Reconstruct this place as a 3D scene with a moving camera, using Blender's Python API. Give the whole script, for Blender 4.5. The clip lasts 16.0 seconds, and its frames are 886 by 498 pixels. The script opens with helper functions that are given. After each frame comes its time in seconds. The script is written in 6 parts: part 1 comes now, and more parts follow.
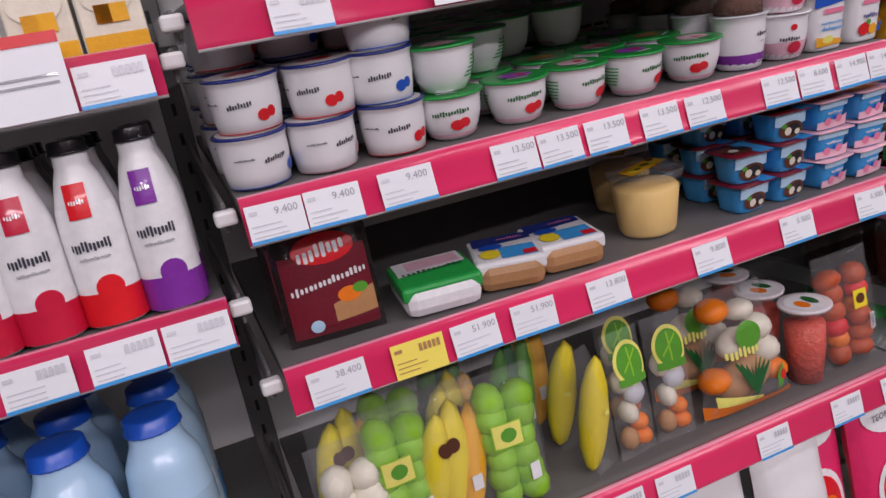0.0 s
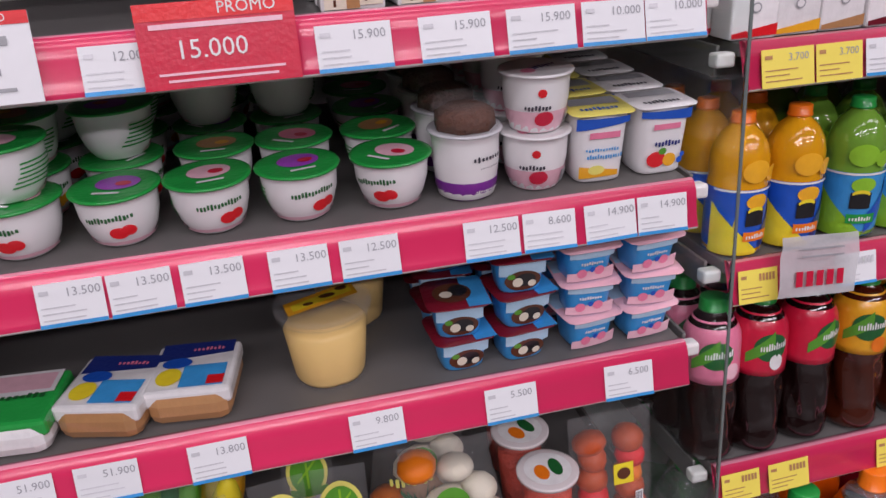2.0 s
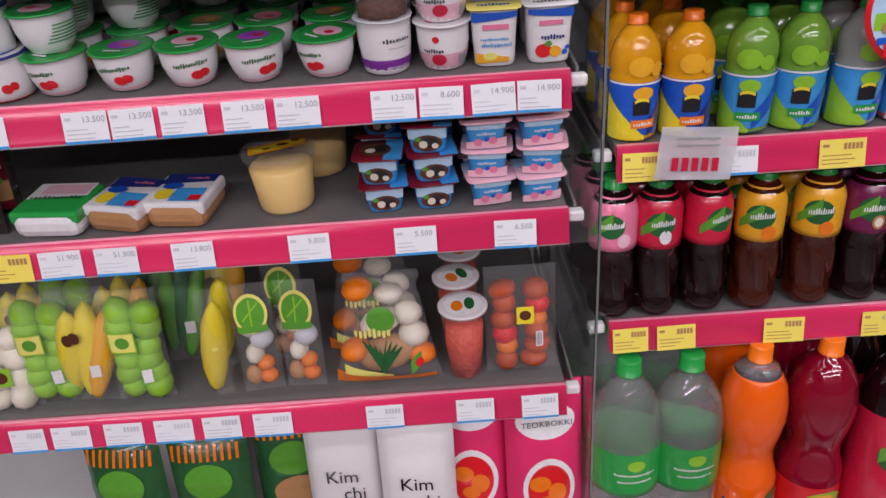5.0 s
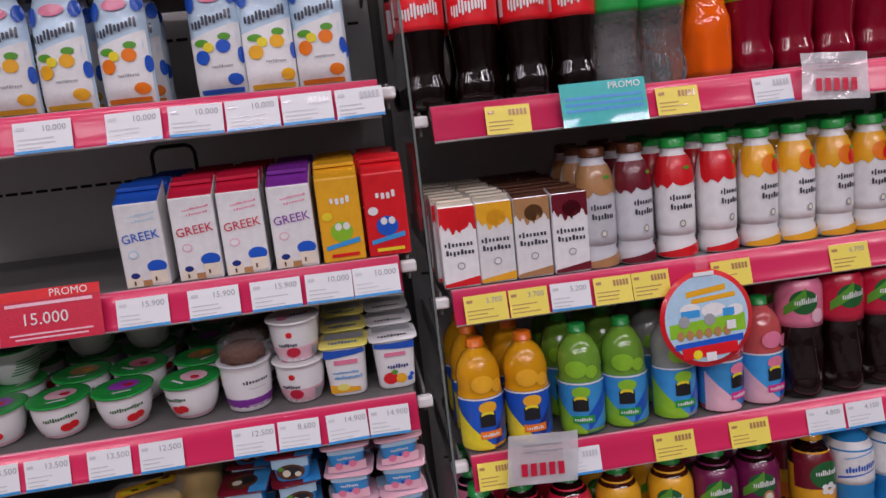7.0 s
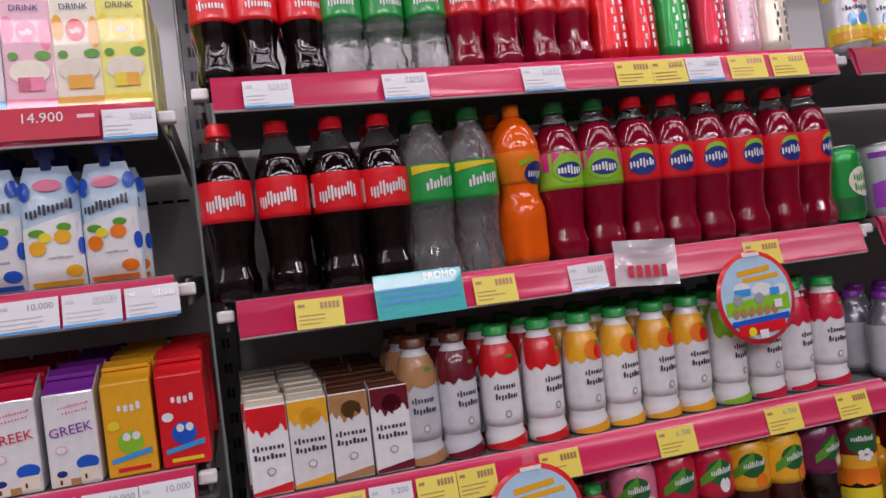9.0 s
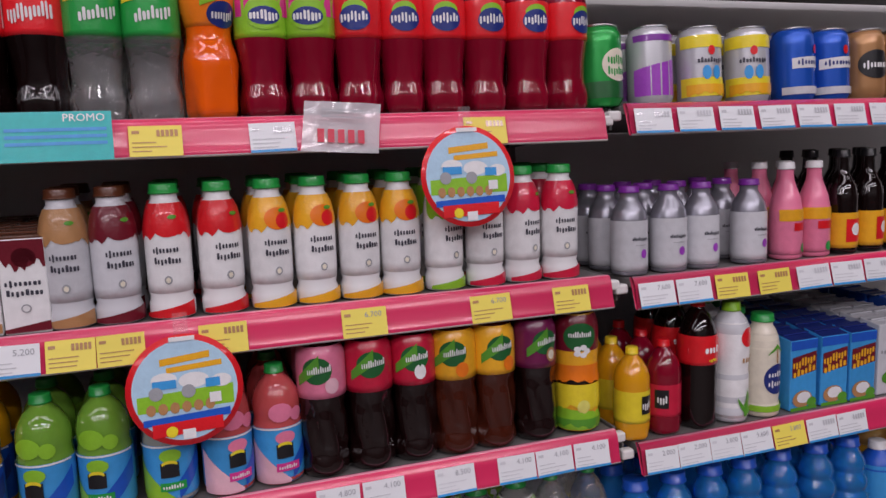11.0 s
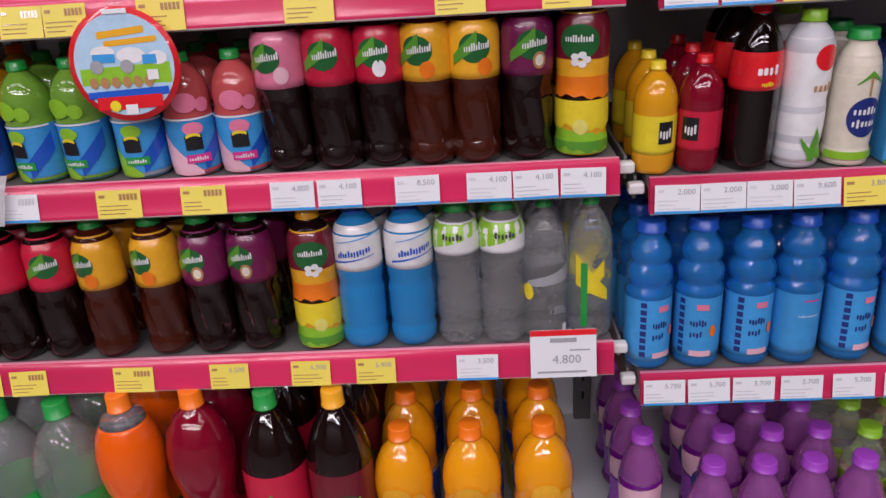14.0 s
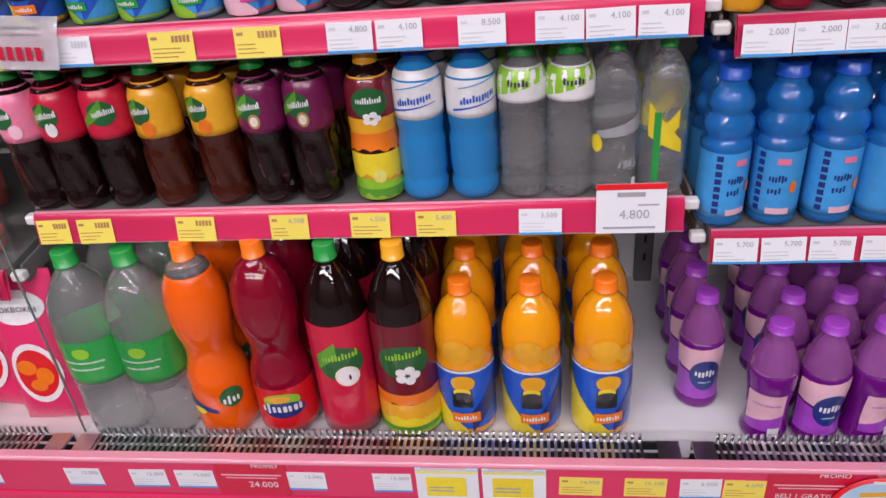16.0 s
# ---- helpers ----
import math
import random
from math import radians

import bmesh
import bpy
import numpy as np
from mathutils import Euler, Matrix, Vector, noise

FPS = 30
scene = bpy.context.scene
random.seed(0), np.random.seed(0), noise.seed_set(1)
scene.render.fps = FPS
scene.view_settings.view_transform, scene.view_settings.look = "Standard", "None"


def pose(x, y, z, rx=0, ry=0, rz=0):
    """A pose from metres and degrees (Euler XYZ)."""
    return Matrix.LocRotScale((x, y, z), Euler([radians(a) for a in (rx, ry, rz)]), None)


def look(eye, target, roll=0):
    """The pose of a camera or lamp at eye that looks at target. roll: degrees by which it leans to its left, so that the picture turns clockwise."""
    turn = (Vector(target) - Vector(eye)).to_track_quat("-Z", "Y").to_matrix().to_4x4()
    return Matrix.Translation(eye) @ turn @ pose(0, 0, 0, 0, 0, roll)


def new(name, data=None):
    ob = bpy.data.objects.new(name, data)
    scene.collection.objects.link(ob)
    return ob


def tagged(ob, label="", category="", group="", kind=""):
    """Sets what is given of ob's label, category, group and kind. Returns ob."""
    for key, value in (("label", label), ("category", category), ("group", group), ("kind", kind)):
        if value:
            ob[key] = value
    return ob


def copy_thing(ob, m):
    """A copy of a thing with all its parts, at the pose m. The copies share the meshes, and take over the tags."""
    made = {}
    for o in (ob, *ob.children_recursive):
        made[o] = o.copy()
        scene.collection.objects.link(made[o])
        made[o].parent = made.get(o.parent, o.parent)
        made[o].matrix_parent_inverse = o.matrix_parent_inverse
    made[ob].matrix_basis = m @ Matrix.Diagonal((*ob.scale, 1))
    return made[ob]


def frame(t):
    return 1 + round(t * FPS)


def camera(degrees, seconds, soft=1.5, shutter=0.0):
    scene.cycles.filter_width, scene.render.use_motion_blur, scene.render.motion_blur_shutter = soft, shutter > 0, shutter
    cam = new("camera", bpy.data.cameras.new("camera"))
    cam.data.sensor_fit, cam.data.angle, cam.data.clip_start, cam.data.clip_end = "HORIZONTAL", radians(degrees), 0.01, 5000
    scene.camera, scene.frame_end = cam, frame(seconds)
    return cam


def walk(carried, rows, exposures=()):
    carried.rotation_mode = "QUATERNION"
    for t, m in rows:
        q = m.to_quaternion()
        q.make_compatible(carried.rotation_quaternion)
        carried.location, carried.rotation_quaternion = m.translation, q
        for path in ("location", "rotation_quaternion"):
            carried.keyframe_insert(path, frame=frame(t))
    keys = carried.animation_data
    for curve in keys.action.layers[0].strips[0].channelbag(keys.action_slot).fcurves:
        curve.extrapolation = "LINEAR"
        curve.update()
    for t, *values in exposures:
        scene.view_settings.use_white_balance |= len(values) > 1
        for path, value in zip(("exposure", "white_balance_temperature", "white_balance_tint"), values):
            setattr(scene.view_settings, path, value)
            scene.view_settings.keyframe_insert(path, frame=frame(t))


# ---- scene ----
EXPOSURE = [(0.0, -0.2), (3.5, -0.2), (6.0, -0.18), (7.0, -0.5), (8.5, -0.62), (11.0, -0.52), (12.5, -0.3), (14.5, -0.16), (15.5, -0.02), (16.0, 0.08)]
cam = camera(61.1, 16.0)
PATH = [
    (0, (0.693, 0.099, 1.189), (1.323, 1.929, 0.683), -11.3),
    (0.5, (0.851, 0.129, 1.279), (1.516, 1.856, 0.522), -6.9),
    (1, (0.975, 0.085, 1.274), (1.529, 1.861, 0.539), -6.9),
    (1.5, (1.083, 0.143, 1.272), (1.584, 1.934, 0.537), -5.6),
    (2, (1.192, 0.183, 1.297), (1.582, 2.013, 0.591), -4.3),
    (2.5, (1.302, 0.14, 1.32), (1.392, 2.012, 0.62), -4.6),
    (3, (1.339, 0.11, 1.315), (1.302, 1.922, 0.469), -4.4),
    (3.5, (1.363, 0.087, 1.301), (1.367, 1.856, 0.369), -3.5),
    (3.7, (1.375, 0.078, 1.298), (1.382, 1.835, 0.342), -3.5),
    (5.8, (1.44, -0.097, 1.326), (1.441, 1.759, 0.582), -4.3),
    (6, (1.456, -0.1, 1.34), (1.496, 1.805, 0.732), -5.0),
    (6.5, (1.489, -0.111, 1.364), (1.619, 1.85, 0.995), -6.3),
    (7, (1.509, -0.113, 1.379), (1.741, 1.858, 1.138), -6.7),
    (7.5, (1.526, -0.107, 1.402), (1.857, 1.861, 1.283), -6.6),
    (8, (1.541, -0.11, 1.408), (1.945, 1.849, 1.375), -6.5),
    (8.5, (1.57, -0.1, 1.428), (2.051, 1.841, 1.471), -7.3),
    (8.7, (1.589, -0.09, 1.432), (2.104, 1.841, 1.521), -7.9),
    (10.8, (1.942, -0.091, 1.369), (2.568, 1.807, 1.271), -3.5),
    (11, (1.965, -0.099, 1.344), (2.592, 1.794, 1.185), -3.3),
    (11.5, (2.034, -0.065, 1.298), (2.719, 1.785, 0.969), -2.9),
    (12, (2.146, 0.006, 1.269), (2.835, 1.825, 0.803), -3.4),
    (12.5, (2.22, 0.026, 1.267), (2.693, 1.856, 0.614), -4.2),
    (13, (2.308, -0.013, 1.27), (2.425, 1.84, 0.527), -5.5),
    (13.5, (2.328, -0.056, 1.249), (2.258, 1.805, 0.519), -4.9),
    (14, (2.329, -0.07, 1.238), (2.243, 1.785, 0.494), -3.5),
    (14.5, (2.342, -0.076, 1.223), (2.232, 1.722, 0.355), -3.0),
    (15, (2.354, -0.067, 1.188), (2.263, 1.675, 0.21), -2.9),
    (15.5, (2.362, -0.051, 1.179), (2.276, 1.66, 0.148), -3.4),
    (16, (2.315, -0.052, 1.202), (2.077, 1.64, 0.162), -5.2),
]
walk(cam, [(t, look(eye, target, roll)) for t, eye, target, roll in PATH], EXPOSURE)

# ---- light ----
world = bpy.data.worlds.new("shop_air")
scene.world = world
world.use_nodes = True
world.node_tree.nodes["Background"].inputs[0].default_value = (0.9, 0.95, 1.0, 1)
world.node_tree.nodes["Background"].inputs[1].default_value = 0.02


def lamp(name, x, y, z, sx, sy, watts, target, color=(1.0, 0.90, 0.99)):
    data = bpy.data.lights.new(name, "AREA")
    data.shape, data.size, data.size_y, data.energy, data.color = "RECTANGLE", sx, sy, watts, color
    ob = new(name, data)
    ob.matrix_world = look((x, y, z), target)
    return ob


# ceiling light panels of the shop and the tube under the chiller's canopy
for lx in (-0.6, 0.9, 2.4, 3.9):
    for ly, watts in ((-0.45, 7), (-1.7, 23), (-2.9, 38)):
        lamp("tube_light", lx, ly, 2.68, 1.25, 0.26, watts, (lx, ly, 0))
lamp("canopy_light", 1.6, 0.60, 2.02, 4.2, 0.03, 8, (1.6, 0.95, 0.6))


# ---- materials ----
MATS = {}


def mat(name, color, rough=0.4, metal=0.0, trans=0.0, ior=1.45, coat=0.0, vary=0.08, bump=0.0, scale=60.0, alpha=1.0, emit=0.0, gloss=0.03):
    key = (name, tuple(color))
    if key in MATS:
        return MATS[key]
    m = bpy.data.materials.new(name)
    m.use_nodes = True
    nt = m.node_tree
    b = nt.nodes["Principled BSDF"]
    b.inputs["Roughness"].default_value = rough
    b.inputs["Metallic"].default_value = metal
    b.inputs["Transmission Weight"].default_value = trans
    b.inputs["IOR"].default_value = ior
    b.inputs["Coat Weight"].default_value = coat
    b.inputs["Coat Roughness"].default_value = gloss
    b.inputs["Alpha"].default_value = alpha
    tc = nt.nodes.new("ShaderNodeTexCoord")
    n1 = nt.nodes.new("ShaderNodeTexNoise")
    n1.inputs["Scale"].default_value = scale
    n1.inputs["Detail"].default_value = 4
    nt.links.new(tc.outputs["Object"], n1.inputs["Vector"])
    info = nt.nodes.new("ShaderNodeObjectInfo")
    mix = nt.nodes.new("ShaderNodeMix")
    mix.data_type = "RGBA"
    lo = [c * (1 - vary) for c in color]
    hi = [min(1.0, c * (1 + vary)) for c in color]
    mix.inputs[6].default_value = (*lo, 1)
    mix.inputs[7].default_value = (*hi, 1)
    add = nt.nodes.new("ShaderNodeMath")
    add.operation = "MULTIPLY_ADD"
    nt.links.new(info.outputs["Random"], add.inputs[0])
    add.inputs[1].default_value = 0.4
    sub = nt.nodes.new("ShaderNodeMath")
    sub.operation = "MULTIPLY"
    sub.inputs[1].default_value = 0.6
    nt.links.new(n1.outputs["Fac"], sub.inputs[0])
    nt.links.new(sub.outputs[0], add.inputs[2])
    nt.links.new(add.outputs[0], mix.inputs[0])
    nt.links.new(mix.outputs[2], b.inputs["Base Color"])
    if emit:
        b.inputs["Emission Color"].default_value = (*color, 1)
        b.inputs["Emission Strength"].default_value = emit
    if bump:
        n2 = nt.nodes.new("ShaderNodeTexNoise")
        n2.inputs["Scale"].default_value = scale * 3
        nt.links.new(tc.outputs["Object"], n2.inputs["Vector"])
        bp = nt.nodes.new("ShaderNodeBump")
        bp.inputs["Strength"].default_value = bump
        bp.inputs["Distance"].default_value = 0.004
        nt.links.new(n2.outputs["Fac"], bp.inputs["Height"])
        nt.links.new(bp.outputs[0], b.inputs["Normal"])
    MATS[key] = m
    return m


PAL = {
    "white": (0.82, 0.82, 0.82), "cream": (0.80, 0.74, 0.60), "black": (0.012, 0.012, 0.014), "grey": (0.35, 0.36, 0.38), "ink": (0.05, 0.05, 0.07),
    "red": (0.72, 0.012, 0.02), "crimson": (0.60, 0.012, 0.05), "pink": (0.85, 0.22, 0.36), "lightpink": (0.85, 0.50, 0.58), "magenta": (0.70, 0.04, 0.28),
    "orange": (0.92, 0.20, 0.01), "amber": (0.90, 0.42, 0.02), "yellow": (0.90, 0.68, 0.03), "lemon": (0.86, 0.78, 0.18), "lime": (0.27, 0.56, 0.03),
    "green": (0.02, 0.34, 0.06), "darkgreen": (0.015, 0.12, 0.03), "leaf": (0.10, 0.34, 0.03), "teal": (0.02, 0.48, 0.48), "sky": (0.05, 0.33, 0.72),
    "paleblue": (0.45, 0.66, 0.85), "blue": (0.015, 0.10, 0.55), "navy": (0.015, 0.03, 0.20), "purple": (0.22, 0.03, 0.34), "plum": (0.17, 0.010, 0.075),
    "violet": (0.36, 0.06, 0.52), "brown": (0.10, 0.03, 0.012), "tan": (0.46, 0.24, 0.10), "silver": (0.62, 0.63, 0.66), "maroon": (0.16, 0.008, 0.02), "tomato": (0.48, 0.07, 0.012),
}


def ink(c):
    return mat("print_" + c, PAL[c], 0.30, coat=0.6, vary=0.24, bump=0.10, scale=90)


def plastic(c):
    return mat("plastic_" + c, PAL[c], 0.3, coat=0.3, vary=0.06)


def liquid(name, color, trans=0.3, ior=1.33):
    return mat("drink_" + name, color, 0.04, trans=trans, ior=ior, coat=1.0, vary=0.08, bump=0.25, scale=22)


PET = mat("clear_pet", (0.93, 0.95, 0.95), 0.03, trans=1.0, ior=1.12, coat=1.0, vary=0.01, bump=0.7, scale=30)
WATER = mat("water_in_pet", (0.97, 0.98, 0.98), 0.03, trans=0.93, ior=1.14, coat=1.0, vary=0.02, bump=1.0, scale=36)
FILM = mat("clear_film", (0.9, 0.92, 0.92), 0.10, coat=1.0, vary=0.02, bump=1.0, scale=40, alpha=0.06)
FOG = mat("fogged_pet", (0.95, 0.95, 0.95), 0.04, trans=0.89, ior=1.10, coat=1.0, vary=0.03, bump=0.6, scale=16)
RAIL = mat("red_rail_plastic", (0.74, 0.028, 0.12), 0.30, coat=1.0, vary=0.08, scale=8, gloss=0.16)
LIP = mat("rail_lip_plastic", (0.80, 0.30, 0.40), 0.25, coat=1.0, vary=0.05, gloss=0.12)
WHITE_PLASTIC = mat("white_plastic", (0.74, 0.74, 0.72), 0.35, vary=0.06)
DECK = mat("painted_shelf_metal", (0.15, 0.145, 0.14), 0.45, vary=0.16, bump=0.05, scale=14)
BACK = mat("chiller_back_metal", (0.82, 0.82, 0.81), 0.45, vary=0.12, bump=0.04, scale=6)
# near-black that paints the shade inside slots and below the grille
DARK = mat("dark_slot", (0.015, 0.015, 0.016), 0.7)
STEEL = mat("brushed_steel", (0.55, 0.56, 0.57), 0.28, metal=1.0, vary=0.12, bump=0.05, scale=90)
TRAY = mat("white_tray_enamel", (0.72, 0.73, 0.72), 0.3, vary=0.10, bump=0.03, scale=12)
PAPER = mat("tag_paper", (0.80, 0.82, 0.84), 0.45, vary=0.05)
PAPER_Y = mat("yellow_tag_paper", (0.88, 0.74, 0.12), 0.45, vary=0.07)
# room colours kept near-black so bottles reflect less bounce light and darks deepen
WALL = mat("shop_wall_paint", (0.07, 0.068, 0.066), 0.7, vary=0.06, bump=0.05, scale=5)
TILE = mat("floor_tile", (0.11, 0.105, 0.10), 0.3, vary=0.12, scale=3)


# ---- mesh helpers ----
def mesh_of(name, verts, faces, mats, slots=None, smooth=True):
    me = bpy.data.meshes.new(name)
    me.from_pydata(verts, [], faces)
    for m in mats:
        me.materials.append(m)
    if slots:
        me.polygons.foreach_set("material_index", slots)
    if smooth:
        me.polygons.foreach_set("use_smooth", [True] * len(me.polygons))
    me.update()
    return me


def part(name, me, parent, label=""):
    ob = new(name, me)
    ob.parent = parent
    return tagged(ob, label)


def lathe(name, profile, material, seg=28, mod=None, top=True):
    verts, faces = [], []
    for r, z in profile:
        for k in range(seg):
            a = 2 * math.pi * k / seg
            rr = r * (mod(a, z) if mod else 1.0)
            verts.append((rr * math.sin(a), -rr * math.cos(a), z))
    for i in range(len(profile) - 1):
        for k in range(seg):
            k2 = (k + 1) % seg
            faces.append((i * seg + k, i * seg + k2, (i + 1) * seg + k2, (i + 1) * seg + k))
    faces.append(tuple(reversed(range(seg))))
    if top:
        faces.append(tuple(range((len(profile) - 1) * seg, len(profile) * seg)))
    return mesh_of(name, verts, faces, [material])


def radius_at(profile, z):
    return float(np.interp(z, [p[1] for p in profile], [p[0] for p in profile]))


def box_mesh(name, x0, x1, y0, y1, z0, z1, material, bevel=0.0):
    bm = bmesh.new()
    bmesh.ops.create_cube(bm, size=1.0)
    bmesh.ops.scale(bm, vec=(x1 - x0, y1 - y0, z1 - z0), verts=bm.verts)
    bmesh.ops.translate(bm, vec=((x0 + x1) / 2, (y0 + y1) / 2, (z0 + z1) / 2), verts=bm.verts)
    if bevel:
        bmesh.ops.bevel(bm, geom=bm.edges[:], offset=bevel, segments=2, affect="EDGES", profile=0.5)
    me = bpy.data.meshes.new(name)
    bm.to_mesh(me)
    bm.free()
    me.materials.append(material)
    return me


# Prints on a surface: shapes are columns (u, v low, v high), u across and v up, in metres.
def rect(u0, u1, v0, v1, n=6):
    return [(u0 + (u1 - u0) * i / n, v0, v1) for i in range(n + 1)]


def ell(cu, cv, ru, rv, n=12):
    out = []
    for i in range(n + 1):
        s = -math.cos(math.pi * i / n)
        h = math.sqrt(max(0.0, 1 - s * s)) * rv
        out.append((cu + s * ru, cv - h, cv + h))
    return out


def wedge(u0, u1, a0, a1, b0, b1, n=6):
    return [(u0 + (u1 - u0) * i / n, a0 + (b0 - a0) * i / n, a1 + (b1 - a1) * i / n) for i in range(n + 1)]


def drip(u0, u1, v0, v1, deep, n=18, seed=1):
    rnd = random.Random(seed)
    ph = rnd.random() * 6
    return [(u0 + (u1 - u0) * i / n, v0 - deep * (0.5 + 0.5 * math.sin(ph + i * 1.1) * math.sin(i * 0.63 + 1)), v1) for i in range(n + 1)]


def strokes(cu, cv, w, h, n, seed=1, slope=0.0):
    """A row of plain upright bars that stands for a line of lettering."""
    rnd = random.Random(seed)
    out = []
    n, h = int(n * 1.6), h * 0.82
    step = w / n
    for i in range(n):
        u = cu - w / 2 + i * step
        lo = -0.5 * h + rnd.choice((0.0, 0.0, 0.0, -0.2)) * h
        hi = rnd.choice((0.2, 0.25, 0.2, 0.5)) * h
        s = slope * (u - cu)
        wide = rnd.uniform(0.5, 0.78) * step
        tip = 0.12 * h
        out.append([(u, cv + lo + tip + s, cv + hi - tip + s), (u + wide * 0.2, cv + lo + s, cv + hi + s), (u + wide * 0.8, cv + lo + s, cv + hi + s), (u + wide, cv + lo + tip + s, cv + hi - tip + s)])
    return out


def print_mesh(name, items, surf, vstep=0.012):
    """items: (colour, columns) or (colour, [columns, ...]); surf(u, v, off) gives a point."""
    verts, faces, slots, mats = [], [], [], []
    flat = []
    for c, cols in items:
        if cols and isinstance(cols[0], list):
            flat += [(c, s) for s in cols]
        else:
            flat.append((c, cols))
    layer = {}
    order = 0
    last = None
    for c, cols in flat:
        if c != last:
            order, last = order + 1, c
        m = ink(c)
        if m not in mats:
            mats.append(m)
        off = 0.00035 + 0.00022 * order
        tall = max(c2[2] - c2[1] for c2 in cols)
        rows = max(1, int(math.ceil(tall / vstep)))
        base = len(verts)
        for u, lo, hi in cols:
            for j in range(rows + 1):
                verts.append(surf(u, lo + (hi - lo) * j / rows, off))
        for i in range(len(cols) - 1):
            for j in range(rows):
                a = base + i * (rows + 1) + j
                b2 = a + rows + 1
                faces.append((a, b2, b2 + 1, a + 1))
                slots.append(mats.index(m))
    return mesh_of(name, verts, faces, mats, slots)


def round_surf(profile, lift=0.0):
    def s(u, v, off):
        r = radius_at(profile, v) + lift + off
        a = u / max(r, 1e-4)
        return (r * math.sin(a), -r * math.cos(a), v)
    return s


def flat_surf(y):
    return lambda u, v, off: (u, y - off, v)


TEXTS = {}


def text_mesh(body, size, material, align="CENTER"):
    key = (body, size, material.name, align)
    if key not in TEXTS:
        cu = bpy.data.curves.new("lettering", "FONT")
        cu.body, cu.size, cu.align_x, cu.align_y, cu.resolution_u = body, size, align, "CENTER", 2
        tmp = bpy.data.objects.new("lettering", cu)
        scene.collection.objects.link(tmp)
        bpy.context.view_layer.update()
        me = bpy.data.meshes.new_from_object(tmp.evaluated_get(bpy.context.evaluated_depsgraph_get()))
        bpy.data.objects.remove(tmp)
        me.name = "lettering"
        me.materials.clear()
        me.materials.append(material)
        TEXTS[key] = me
    return TEXTS[key]


def wrap_text(body, size, material, profile, v, lift=0.0012):
    """Lettering bent round a lathed body at height v."""
    me = text_mesh(body, size, material).copy()
    s = round_surf(profile, lift)
    for vert in me.vertices:
        vert.co = s(vert.co.x, v + vert.co.y, 0)
    return me


# ---- the room ----
def setting(name, me, label, category):
    return tagged(new(name, me), label, category, kind="structure")


# room shell added round the chiller, darkened to hold down ambient light
setting("floor", box_mesh("floor", -3.2, 6.2, -3.4, 1.6, -0.1, 0.0, TILE), "tile floor of the shop, darkened to dim its reflections", "floor")
setting("ceiling", box_mesh("ceiling", -3.2, 6.2, -3.4, 1.6, 2.75, 2.85, WALL), "unseen shop ceiling, darkened to dim its reflections", "ceiling")
setting("wall_south", box_mesh("wall_south", -3.2, 6.2, -3.5, -3.4, 0, 2.75, WALL), "unseen shop wall, darkened to dim its reflections", "wall")
setting("wall_north", box_mesh("wall_north", -3.2, 6.2, 1.6, 1.7, 0, 2.75, WALL), "unseen wall behind the chiller, darkened like the others", "wall")
setting("wall_west", box_mesh("wall_west", -3.3, -3.2, -3.4, 1.6, 0, 2.75, WALL), "unseen shop wall, darkened to dim its reflections", "wall")
setting("wall_east", box_mesh("wall_east", 6.2, 6.3, -3.4, 1.6, 0, 2.75, WALL), "unseen shop wall, darkened to dim its reflections", "wall")

# ---- the chiller ----
BACK_Y = 1.20
FRONTS = {"Z": 0.775, "A": 0.775, "B": 0.802, "C": 0.802}
SECTIONS = {"Z": (-0.30, 0.716), "A": (0.748, 1.560), "B": (1.622, 2.506), "C": (2.543, 3.50)}
DECKS = {"Z": (1.238, 1.012, 0.700), "A": (1.672, 1.477, 1.268, 1.096, 0.928, 0.663), "B": (1.703, 1.440, 1.211, 0.992, 0.742), "C": (1.700, 1.446, 1.204, 0.965, 0.692)}
TRAY_Z = 0.365
# forward slope of the decks, in degrees
SLOPE = {("A", 1): 3, ("A", 2): 4, ("A", 3): 7, ("A", 4): 5, ("A", 5): 3, ("B", 1): 3, ("B", 2): 4, ("B", 3): 3, ("C", 2): 3, ("C", 3): 4}


def sloped(x, z):
    """The turn about the front edge of the deck that lies under a place."""
    sec = "Z" if x < 0.732 else "A" if x < 1.60 else "B" if x < 2.522 else "C"
    under = [(d, i) for i, d in enumerate(DECKS[sec]) if d <= z + 0.001]
    if not under:
        return Matrix.Identity(4)
    d, i = max(under)
    hinge = Matrix.Translation((0, FRONTS[sec] + 0.014, d))
    return hinge @ Matrix.Rotation(math.radians(SLOPE.get((sec, i), 0)), 4, "X") @ hinge.inverted()


